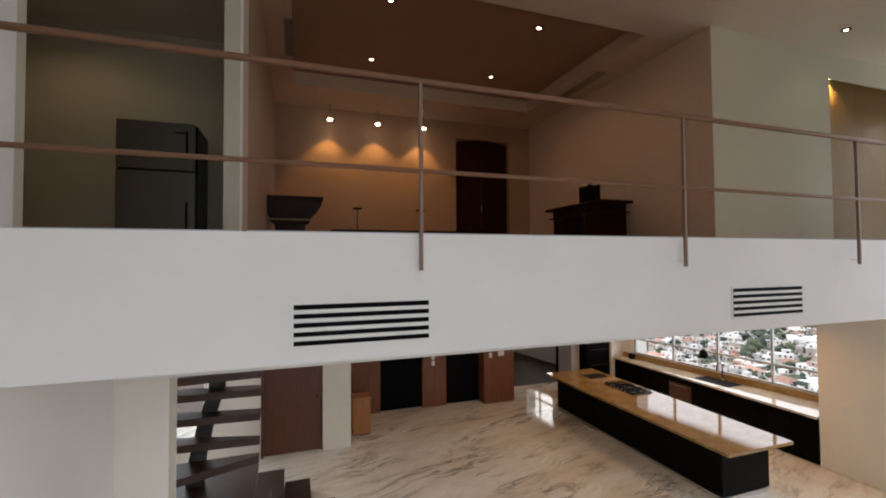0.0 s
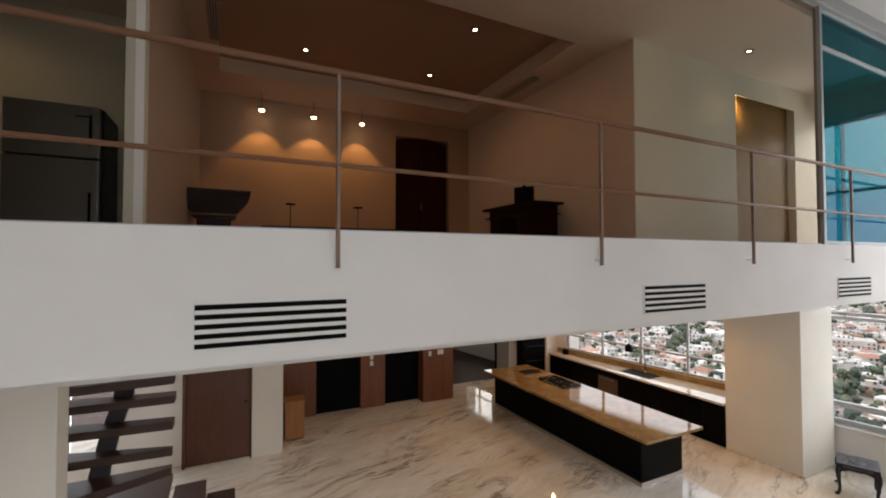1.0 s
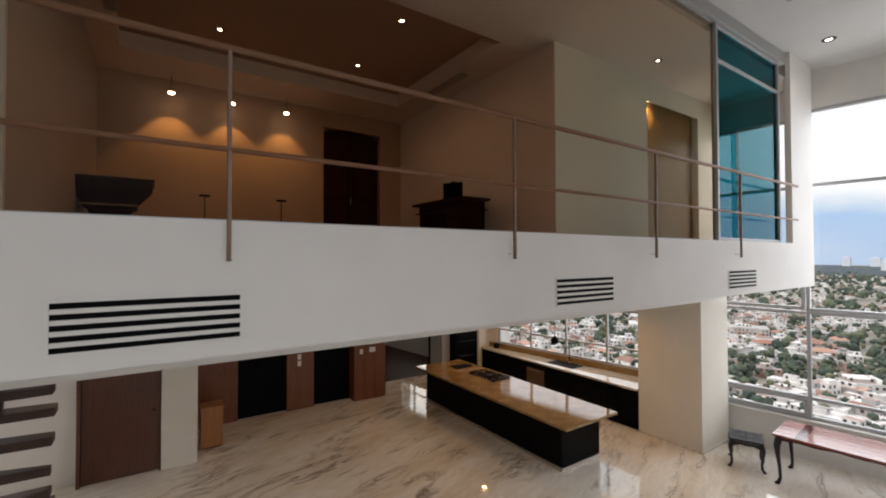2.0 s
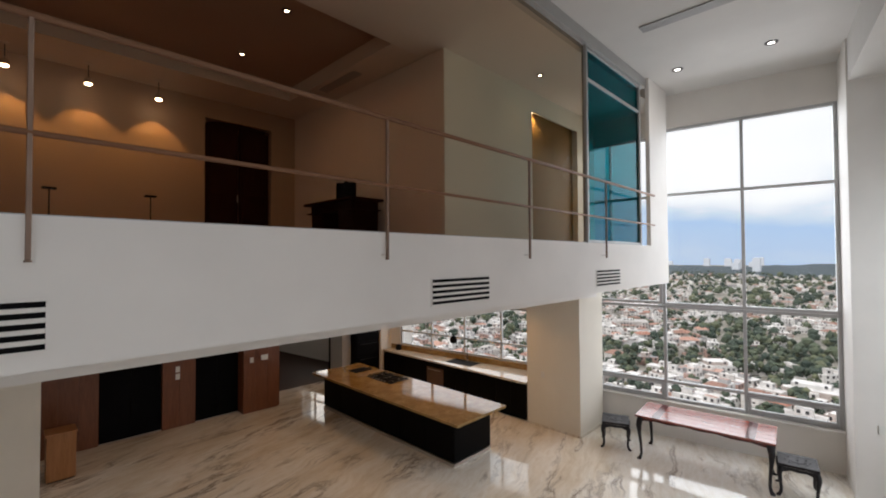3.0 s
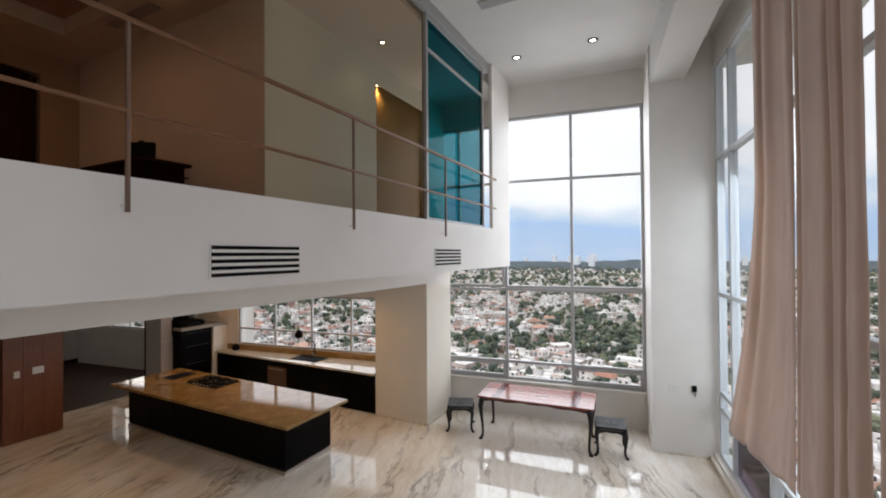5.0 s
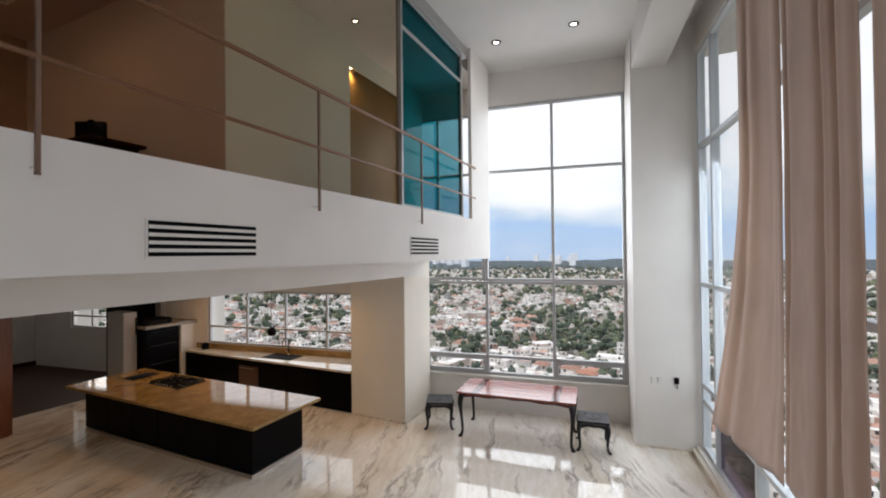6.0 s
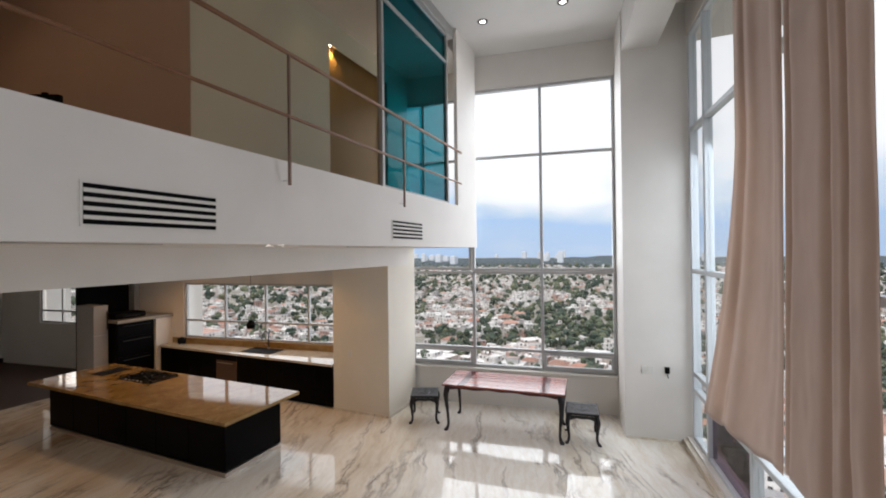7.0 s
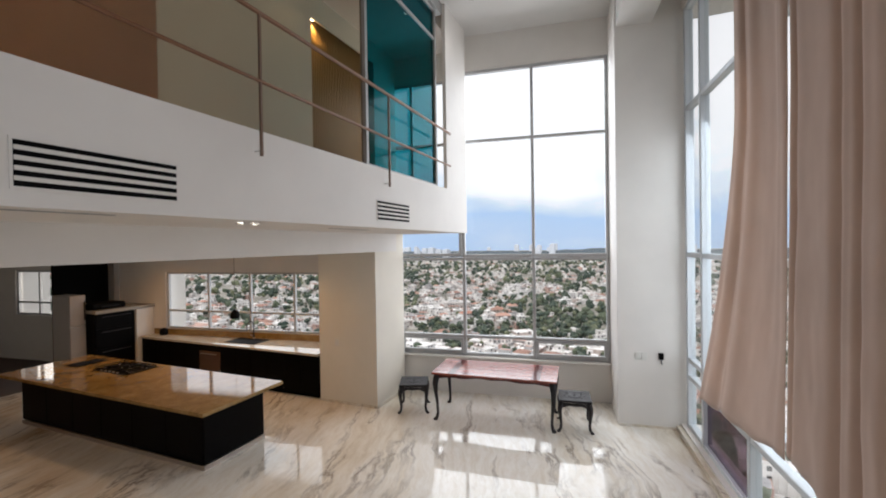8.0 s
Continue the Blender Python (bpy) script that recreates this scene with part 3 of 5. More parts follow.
for x, y in ((7.97, 1.58), (7.95, 0.31)):
    downlight((x, y, CEIL - 0.001), LAMP_C, 10, (1.0, 0.93, 0.84), 0.045)
for x, y in ((0.52, 4.60), (2.53, 4.58), (0.55, 6.16), (2.57, 6.16)):
    downlight((x, y, 6.654), LAMP, 8 if x < 1 else 22, WARM if x < 1 else (1.0, 0.60, 0.34), 0.03, 110 if x < 1 else 165)
downlight((6.03, 3.05, 6.429), LAMP, 4.5, WARMER, 0.028)
for x in (4.17, 4.32):
    downlight((x, 2.36, 3.004), LAMP_C, 7, WARMER, 0.022, 110, "soffit downlights", PLASTIC)


def slot_diffuser(x0, x1, y):
    """Narrow air slot flush with the soffit."""
    t = thing("linear_air_slot", "thin dark linear air slot in the white soffit", "vent", pose(x0, y, 3.005), "soffit air slots")
    part("slot", boxes((0, x1 - x0, -0.012, 0.012, -0.003, -0.001)), BLACK, t)
    for s in (-1, 1):
        part("lip", boxes((0, x1 - x0, min(s * 0.012, s * 0.02), max(s * 0.012, s * 0.02), -0.005, -0.001)), GREYP, t)


slot_diffuser(2.0, 3.15, 2.24)
slot_diffuser(5.55, 6.35, 2.52)
# unseen downlight, added to brighten the olive room with the refrigerator
downlight((-2.9, 4.9, 6.429), LAMP, 13, WARMER, 0.05, 150)
for x, y, w in ((2.2, 5.2, 4), (2.2, 8.2, 4), (4.0, 6.6, 2), (5.7, 5.0, 7), (5.7, 7.4, 9), (7.2, 6.2, 7), (6.9, 4.9, 4), (-0.6, 5.2, 5), (7.2, 8.6, 5)):
    downlight((x, y, 2.689), LAMP, w * (2.4 if x < 6 else 6.0), GOLD, 0.05, 160)


# ---- gallery room ----
def wall_spot(x):
    y, z = 7.58, 6.11
    t = thing("ceiling_spotlight", "small dark stemmed spotlight aimed at the back wall", "spotlight", pose(x, y, 6.43), "back wall spotlights")
    part("mount", lathe([(0.045, 0.0), (0.045, -0.015), (0.03, -0.022)], 16), PLASTIC, t)
    part("stem", rod((0, 0, -0.028), (0, 0, z - 6.43 + 0.10), 0.006, 8), IRON, t)
    h = part("head", lathe([(0.030, z - 6.43 + 0.10), (0.048, z - 6.43 + 0.06), (0.048, z - 6.43 + 0.012)], 16), TAUPE, t)
    part("bulb", lathe([(0.038, z - 6.43 + 0.011), (0.046, z - 6.43), (0.030, z - 6.43 - 0.012)], 16), LAMP, h, "glowing bulb")
    spot("wall_spot_beam", (x, y, z - 0.03), (x, y + 0.12, z - 0.75), 28, 86, (1.0, 0.58, 0.20), 0.03, 0.35)


for x in (0.03, 0.90, 1.79):
    wall_spot(x)


def dark_door():
    t = new("door_1")
    t.matrix_world = pose(2.58, 7.94, MEZZ)
    tagged(t, "dark wooden door with a carved arched head", "door", "", "structure")
    part("leaf", soft(boxes((0.03, 0.60, 0.02, 0.07, 0.0, 2.42), (0.62, 1.19, 0.02, 0.07, 0.0, 2.42)), 0.006, 1), DARKWOOD, t)
    for x0 in (0.09, 0.68):
        for z0, z1 in ((0.15, 1.0), (1.12, 2.28)):
            part("panel", soft(boxes((x0, x0 + 0.45, 0.0, 0.02, z0, z1)), 0.012, 2), DARKWOOD, t)
    bm = bmesh.new()
    top = [(0.0, 2.43), (0.16, 2.47), (0.40, 2.50), (0.61, 2.505), (0.82, 2.50), (1.06, 2.47), (1.22, 2.43)]
    for y in (-0.02, 0.10):
        top_v = [bm.verts.new((x, y, z)) for x, z in top]
        low_v = [bm.verts.new((x, y, 2.42)) for x, z in top]
        for i in range(len(top) - 1):
            bm.faces.new((low_v[i], low_v[i + 1], top_v[i + 1], top_v[i]))
    part("carved_head", bm, DARKWOOD, t)
    part("handle", rod((0.57, -0.03, 1.0), (0.57, -0.03, 1.14), 0.011, 8), STEEL, t)


dark_door()


def tall_fridge():
    t = thing("refrigerator", "dark grey steel refrigerator with black sides", "refrigerator", pose(-2.38, 5.12, MEZZ))
    w, d, h = 0.75, 0.68, 1.53
    part("body", soft(boxes((0, w + 0.02, 0.06, d, 0.03, h)), 0.02, 3), BLACK, t)
    gm = metal("graphite_steel", (0.19, 0.185, 0.185), 0.35, 0.8)
    for z0, z1 in ((0.04, 0.98), (0.995, h)):
        dr = part("door", soft(boxes((0.0, w, 0.0, 0.058, z0, z1)), 0.014, 3), gm, t, "brushed graphite steel door")
        part("handle", rod((w - 0.07, -0.03, z0 + 0.12), (w - 0.07, -0.03, min(z1 - 0.1, z0 + 0.6)), 0.012, 8), BLACK, dr)
    part("badge", boxes((w - 0.20, w - 0.08, -0.004, 0.0, h - 0.12, h - 0.105)), BLACK, t)


tall_fridge()


def pedestal_bar():
    t = thing("bar_counter", "dark carved wooden bar with a flared top", "bar counter", pose(-0.62, 6.15, MEZZ))
    bm = bmesh.new()
    rings = []
    for hw, hd, z in ((0.24, 0.20, 0.0), (0.24, 0.20, 0.08), (0.20, 0.16, 0.10), (0.20, 0.16, 0.50), (0.26, 0.21, 0.53), (0.26, 0.21, 0.58), (0.36, 0.28, 0.70), (0.42, 0.33, 0.78), (0.42, 0.33, 0.84)):
        rings.append([bm.verts.new((sx * hw, sy * hd, z)) for sx, sy in ((-1, -1), (1, -1), (1, 1), (-1, 1))])
    for a, b in zip(rings, rings[1:]):
        for i in range(4):
            j = (i + 1) % 4
            bm.faces.new((a[i], a[j], b[j], b[i]))
    bm.faces.new(rings[-1])
    part("pedestal", bm, DARKWOOD, t)
    part("top", soft(boxes((-0.44, 0.44, -0.35, 0.35, 0.841, 0.865)), 0.008, 2), DARKWOOD, t)
    part("light_moulding", boxes((-0.275, 0.275, -0.225, 0.225, 0.545, 0.562)), SLATWOOD, t)


pedestal_bar()


def side_desk():
    t = thing("writing_desk", "dark wooden desk with overhanging top against the wall", "desk", pose(3.92, 5.45, MEZZ))
    part("top", soft(boxes((-0.33, 0.27, -0.72, 0.72, 0.80, 0.84)), 0.01, 2), DARKWOOD, t)
    part("apron", soft(boxes((-0.25, 0.25, -0.60, 0.60, 0.68, 0.799)), 0.006, 1), DARKWOOD, t)
    for y in (-0.60, 0.22):
        part("drawer_block", soft(boxes((-0.24, 0.25, y, y + 0.38, 0.02, 0.679)), 0.008, 1), DARKWOOD, t)
        for z in (0.10, 0.30, 0.50):
            part("drawer", soft(boxes((-0.252, -0.241, y + 0.02, y + 0.36, z, z + 0.16)), 0.004, 1), DARKWOOD, t)
    part("ledge", boxes((-0.30, 0.26, -0.66, 0.66, 0.661, 0.679)), DARKWOOD, t)
    m = thing("desk_monitor", "small black monitor standing on the dark desk", "monitor", pose(3.95, 5.42, MEZZ + 0.841, 0, 0, -62))
    part("foot", soft(boxes((-0.10, 0.10, -0.07, 0.07, 0, 0.015)), 0.004, 1), BLACK, m)
    part("neck", boxes((-0.02, 0.02, -0.015, 0.015, 0.015, 0.08)), BLACK, m)
    part("screen", soft(boxes((-0.17, 0.17, -0.03, 0.03, 0.06, 0.32)), 0.008, 2), BLACK, m)
    part("camera_bump", boxes((-0.03, 0.03, -0.015, 0.015, 0.32, 0.345)), BLACK, m)


side_desk()


def long_table():
    t = thing("long_table", "long dark wooden table under the wall lights", "table", pose(1.15, 7.0, MEZZ))
    part("tabletop", soft(boxes((-1.15, 1.15, -0.35, 0.35, 0.44, 0.48)), 0.008, 2), DARKWOOD, t)
    for x in (-1.05, 1.05):
        for y in (-0.28, 0.28):
            part("leg", boxes((x - 0.03, x + 0.03, y - 0.03, y + 0.03, 0, 0.44)), DARKWOOD, t)
    for x in (0.47, 1.62):
        s = thing("stand", "thin black stand with a flat head on the table", "stand", pose(x, 7.22, MEZZ + 0.481), "table stands")
        part("foot", lathe([(0.06, 0), (0.06, 0.012), (0.01, 0.02)], 14), BLACK, s)
        part("stem", rod((0, 0, 0.015), (0, 0, 0.40), 0.008, 8), BLACK, s)
        part("head", soft(boxes((-0.075, 0.075, -0.05, 0.05, 0.398, 0.425)), 0.006, 1), BLACK, s)


long_table()


def slat_wall():
    t = thing("slat_wall", "amber wooden slat wall in the lit recess", "panelling", pose(6.525, 3.70, MEZZ))
    part("backing", boxes((0, 1.67, -0.05, 0.0, 0.0, 2.80)), SLATWOOD, t)
    for i in range(40):
        x = 0.01 + i * 0.0415
        part("slat", boxes((x, x + 0.026, -0.075, -0.051, 0.0, 2.79)), SLATWOOD, t)
    spot("recess_light_beam", (6.66, 3.585, 6.05), (6.66, 3.63, 5.2), 24, 140, (1.0, 0.74, 0.34), 0.03)
    f = thing("recess_light", "small lit lamp at the top of the recess", "light", pose(6.64, 3.587, 6.13))
    part("housing", lathe([(0.030, 0.0), (0.030, -0.02), (0.025, -0.025)], 16), ALUW, f)
    part("stem", rod((0, 0, 0), (0, 0, 0.298), 0.006, 8), ALUW, f)
    part("bulb", lathe([(0.022, -0.026), (0.018, -0.036), (0.01, -0.04)], 14), LAMP, f, "glowing bulb")


slat_wall()


# ---- kitchen ----
def kitchen_island():
    t = thing("kitchen_island", "black lacquered kitchen island with golden granite top", "kitchen island", pose(0, 0, 0))
    part("plinth", boxes((5.335, 6.322, 4.333, 8.50, 0.0, 0.06)), STEEL, t, "steel plinth")
    body = part("body", boxes((5.36, 6.30, 4.36, 8.50, 0.07, 0.815)), BLACK_LAQ, t)
    n = 6
    l = (8.50 - 4.36) / n
    for i in range(n):
        y = 4.36 + i * l
        part("door_panel", soft(boxes((5.342, 5.359, y + 0.003, y + l - 0.003, 0.075, 0.80)), 0.003, 1), BLACK_LAQ, body)
        part("drawer_front", soft(boxes((6.301, 6.318, y + 0.003, y + l - 0.003, 0.075, 0.80)), 0.003, 1), BLACK_LAQ, body)
    part("end_panel", soft(boxes((5.345, 6.315, 4.340, 4.359, 0.072, 0.812)), 0.003, 1), BLACK_LAQ, t)
    part("worktop", soft(boxes((5.075, 6.37, 4.015, 8.58, 0.816, 0.862)), 0.006, 2), GRANITE, t, "polished golden granite worktop")


kitchen_island()


def hob(cx, cy):
    t = thing("gas_hob", "gas hob with five burners under black pan grates", "hob", pose(cx, cy, 0.863))
    part("plate", soft(boxes((-0.26, 0.26, -0.43, 0.43, 0, 0.006)), 0.002, 1), BLACK_LAQ, t)
    for x, y, r in ((-0.11, -0.28, 0.055), (0.12, -0.28, 0.045), (0, 0, 0.07), (-0.11, 0.28, 0.045), (0.12, 0.28, 0.055)):
        b = part("burner", lathe([(r, 0.006), (r, 0.014), (r * 0.7, 0.019)], 18, None, Matrix.Translation((x, y, 0))), STEEL, t, "pale metal burner")
        part("cap", lathe([(r * 0.6, 0.019), (r * 0.6, 0.026)], 14, None, Matrix.Translation((x, y, 0))), BLACK, b)
    for y in (-0.28, 0.0, 0.28):
        g = 0.012
        bars = [(-0.22, 0.23, y - 0.125, y - 0.125 + g), (-0.22, 0.23, y + 0.125 - g, y + 0.125), (-0.22, -0.22 + g, y - 0.112, y + 0.112), (0.23 - g, 0.23, y - 0.112, y + 0.112), (-0.207, 0.217, y - g / 2, y + g / 2)]
        dims = [(x0, x1, y0, y1, 0.032, 0.042) for x0, x1, y0, y1 in bars]
        dims += [(x, x + g, y - 0.111, y - 0.007, 0.032, 0.041) for x in (-0.115, 0.10)] + [(x, x + g, y + 0.007, y + 0.111, 0.032, 0.041) for x in (-0.115, 0.10)]
        dims += [(x, x + g, yy, yy + g, 0.006, 0.0315) for x in (-0.22, 0.218) for yy in (y - 0.125, y + 0.113)]
        part("pan_grate", boxes(*dims), BLACK, t)
    for i in range(5):
        part("knob", lathe([(0.016, 0.006), (0.016, 0.024), (0.012, 0.028)], 14, None, Matrix.Translation((-0.242, -0.2 + i * 0.1, 0))), STEEL, t)


hob(6.0, 6.95)


def grill_plate():
    t = thing("hob_grill", "flat dark grill plate set in the island top", "hob", pose(5.98, 7.95, 0.863))
    part("plate", soft(boxes((-0.24, 0.24, -0.16, 0.16, 0, 0.01)), 0.003, 1), BLACK_LAQ, t)
    for i in range(7):
        part("bar", boxes((-0.20, 0.20, -0.13 + i * 0.042, -0.118 + i * 0.042, 0.0101, 0.018)), IRON, t)


grill_plate()


def glass_tumbler(x, y, z):
    t = thing("drinking_glass", "clear drinking glass standing on the island", "glass", pose(x, y, z))
    bm = lathe([(0.030, 0), (0.036, 0.004), (0.042, 0.14), (0.039, 0.14), (0.033, 0.012), (0.01, 0.011)], 18)
    p = part("tumbler", bm, GLASS, t, smooth=True)
    p.visible_shadow = False


glass_tumbler(5.62, 8.05, 0.863)


def facade_x(y):
    """World x of the facade's inner face at a given world y."""
    return 9.5 - math.tan(radians(7.5)) * (y + 0.35) - 0.03


def kitchen_run():
    y0, y1, front, top = 4.575, 9.48, 7.86, 0.842
    names = [(4.575, 5.40), (5.40, 6.22), (6.22, 7.05), (7.05, 7.66), (7.66, 8.57), (8.57, 9.48)]
    for i, (a, b) in enumerate(names):
        oven = i == 3
        t = thing("base_cabinet", "black lacquered kitchen base cabinet under the window" if not oven else "built-in brown steel dishwasher between black cabinets", "dishwasher" if oven else "cabinet", pose(front, a, 0), "kitchen base cabinets" if not oven else "")
        back = facade_x(b) - front - 0.02
        part("plinth", boxes((0.09, back - 0.01, 0.005, b - a - 0.005, 0.0, 0.099)), BLACK, t)
        part("body", boxes((0.02, back, 0.002, b - a - 0.002, 0.10, 0.80)), BLACK_LAQ, t)
        if oven:
            dk = metal("brown_steel", (0.16, 0.10, 0.08), 0.4, 0.6)
            d = part("door", soft(boxes((0.0, 0.019, 0.004, b - a - 0.004, 0.11, 0.66)), 0.004, 1), dk, t, "brown steel door")
            part("handle", rod((-0.03, 0.08, 0.62), (-0.03, b - a - 0.08, 0.62), 0.009, 8), STEEL, d)
            part("control_panel", soft(boxes((0.0, 0.019, 0.004, b - a - 0.004, 0.665, 0.79)), 0.004, 1), BLACK_LAQ, t)
        else:
            h = (b - a) / 2
            for k in range(2):
                part("door", soft(boxes((0.0, 0.019, k * h + 0.004, (k + 1) * h - 0.004, 0.11, 0.79)), 0.004, 1), BLACK_LAQ, t)
    w = thing("kitchen_worktop", "polished granite worktop paled for sky glare, with a golden upstand", "worktop", pose(0, 0, 0))
    bm = bmesh.new()
    pts = [(7.83, y0), (facade_x(y0), y0), (facade_x(y1), y1), (7.83, y1)]
    lo = [bm.verts.new((x, y, 0.802)) for x, y in pts]
    hi = [bm.verts.new((x, y, top)) for x, y in pts]
    bm.faces.new(lo[::-1])
    bm.faces.new(hi)
    for i in range(4):
        j = (i + 1) % 4
        bm.faces.new((lo[i], lo[j], hi[j], hi[i]))
    part("slab", bm, GLARE_GRANITE, w)
    ln = (y1 - y0) / math.cos(radians(7.5))
    up = part("upstand", boxes((-0.03, 0.0, 0, ln, 0.0, 0.125)), GRANITE, w, "golden granite upstand")
    up.matrix_local = pose(facade_x(y0) - 0.004, y0, top + 0.001, 0, 0, 7.5)


kitchen_run()


def sink():
    t = thing("kitchen_sink", "dark double bowl sink set in the worktop", "sink", pose(8.24, 6.72, 0.843, 0, 0, 3))
    part("rim", soft(boxes((-0.22, 0.22, -0.40, 0.40, 0.0, 0.006)), 0.002, 1), BLACK, t)
    for y in (-0.37, 0.02):
        bm = boxes((-0.18, 0.18, y, y + 0.35, 0.0065, 0.010))
        part("bowl", bm, BLACK, t)
    tap = thing("kitchen_tap", "tall curved steel kitchen tap behind the sink", "tap", pose(8.44, 6.74, 0.843))
    part("base", lathe([(0.028, 0), (0.028, 0.02), (0.018, 0.04)], 14), STEEL, tap)
    bm = bmesh.new()
    path = [(0, 0, 0.03), (0, 0, 0.30)] + [(-0.09 + 0.09 * math.cos(a), 0, 0.30 + 0.09 * math.sin(a)) for a in [math.pi * k / 8 for k in range(1, 9)]] + [(-0.18, 0, 0.22)]
    for p, q in zip(path, path[1:]):
        rod(p, q, 0.012, 10, bm)
    part("spout", bm, IRON, tap, smooth=True)
    part("lever", rod((0, 0.02, 0.06), (0, 0.10, 0.09), 0.008, 8), STEEL, tap)


sink()


def hanging_lamp():
    """Small dark pendant before the kitchen window."""
    t = thing("pendant_lamp", "small black pendant lamp above the sink", "pendant lamp", pose(8.2, 7.0, 2.69))
    part("cord", rod((0, 0, 0), (0, 0, -1.23), 0.004, 6), BLACK, t)
    part("shade", lathe([(0.02, -1.19), (0.07, -1.23), (0.095, -1.30), (0.085, -1.37), (0.07, -1.38), (0.03, -1.26)], 18), BLACK, t)
    part("ceiling_rose", lathe([(0.05, 0.0), (0.05, -0.015), (0.01, -0.02)], 14), BLACK, t)


hanging_lamp()


def small_pot(x, y, z, r, h, label):
    t = thing("kitchen_canister", label, "canister", pose(x, y, z), "worktop canisters")
    part("jar", lathe([(r * 0.85, 0), (r, h * 0.2), (r, h * 0.7), (r * 0.8, h * 0.8)], 18), BLACK, t, smooth=True)
    part("lid", lathe([(r * 0.82, h * 0.8), (r * 0.8, h * 0.88), (r * 0.2, h * 0.93), (r * 0.22, h)], 18), BLACK, t)


small_pot(8.12, 9.12, 0.843, 0.085, 0.16, "round black canister at the end of the worktop")
small_pot(8.62, 4.80, 0.843, 0.06, 0.14, "small black canister beside the pier")


GREYSTONE = paint("grey_stone", (0.33, 0.30, 0.26), 0.25, 0.25)


def oven_tower():
    t = thing("oven_unit", "low dark oven unit with white side and stone shelf", "oven unit", pose(7.0, 9.60, 0))
    part("plinth", boxes((0.03, 0.79, 0.05, 0.70, 0.0, 0.08)), BLACK, t)
    part("body", boxes((0.0, 0.80, 0.02, 0.75, 0.081, 1.46)), BLACK_LAQ, t)
    for z0, z1 in ((0.10, 0.70), (0.72, 1.12), (1.14, 1.44)):
        d = part("oven_door", soft(boxes((0.02, 0.78, 0.0, 0.019, z0, z1)), 0.004, 1), BLACK_LAQ, t)
        part("handle", rod((0.12, -0.025, z1 - 0.06), (0.70, -0.025, z1 - 0.06), 0.010, 8), IRON, d)
    part("side_panel", boxes((0.802, 1.22, -0.05, 0.75, 0.0, 1.46)), WHITE, t, "white side panel")
    part("granite_shelf", soft(boxes((-0.04, 1.25, -0.10, 0.78, 1.461, 1.53)), 0.008, 2), GREYSTONE, t, "thick grey stone shelf")
    b = thing("range_cover", "dark rounded appliance lying on the stone shelf", "appliance", pose(7.36, 9.92, 1.531))
    bm = soft(boxes((-0.36, 0.30, -0.26, 0.26, 0.0, 0.13)), 0.05, 4)
    part("cover", bm, BLACK, b, smooth=True)
    part("handle", rod((-0.2, -0.28, 0.06), (0.15, -0.28, 0.06), 0.009, 8), IRON, b)


oven_tower()


def grey_fridge():
    t = thing("refrigerator", "pale grey refrigerator beside the dark wood wall", "refrigerator", pose(6.69, 9.85, 0))
    part("body", soft(boxes((0, 0.28, 0.03, 0.62, 0.02, 1.86)), 0.012, 2), GREYP, t)
    gp = paint("pale_grey_enamel", (0.32, 0.30, 0.28), 0.35, 0.04)
    for z0, z1 in ((0.03, 1.22), (1.235, 1.86)):
        d = part("door", soft(boxes((0.0, 0.28, 0.0, 0.029, z0, z1)), 0.01, 2), gp, t, "pale grey enamel door")
        part("handle", rod((0.25, -0.02, z0 + 0.1), (0.25, -0.02, z0 + 0.5), 0.01, 8), BLACK, d)


grey_fridge()
structure("wall_dark_panel", boxes((6.86, 7.92, 10.75, 10.85, 0.0, 2.66)), BLACK, "dark wooden wall beside the back room", "wall")
structure("wall_grey_pier", boxes((7.93, 8.22, 10.55, 10.85, 0.0, 2.66)), paint("striped_grey_paint", (0.42, 0.41, 0.40)), "grey pier beside the kitchen window", "wall")
structure("baseboard_back_room", boxes((4.76, 7.6, 15.47, 15.498, 0.0, 0.12), (4.752, 4.775, 10.2, 15.47, 0.0, 0.12)), DARKWOOD, "dark wooden skirting of the back room", "baseboard")


def plate(name, m, label, n=1):
    t = thing(name, label, "switch", m)
    part("cover", soft(boxes((-0.04 * n, 0.04 * n, -0.010, 0.0, -0.06, 0.06)), 0.003, 1), PLASTIC, t)
    for i in range(n):
        x = -0.04 * n + 0.08 * i + 0.04
        part("rocker", boxes((x - 0.022, x + 0.022, -0.014, -0.0101, -0.03, 0.03)), PLASTIC, t)


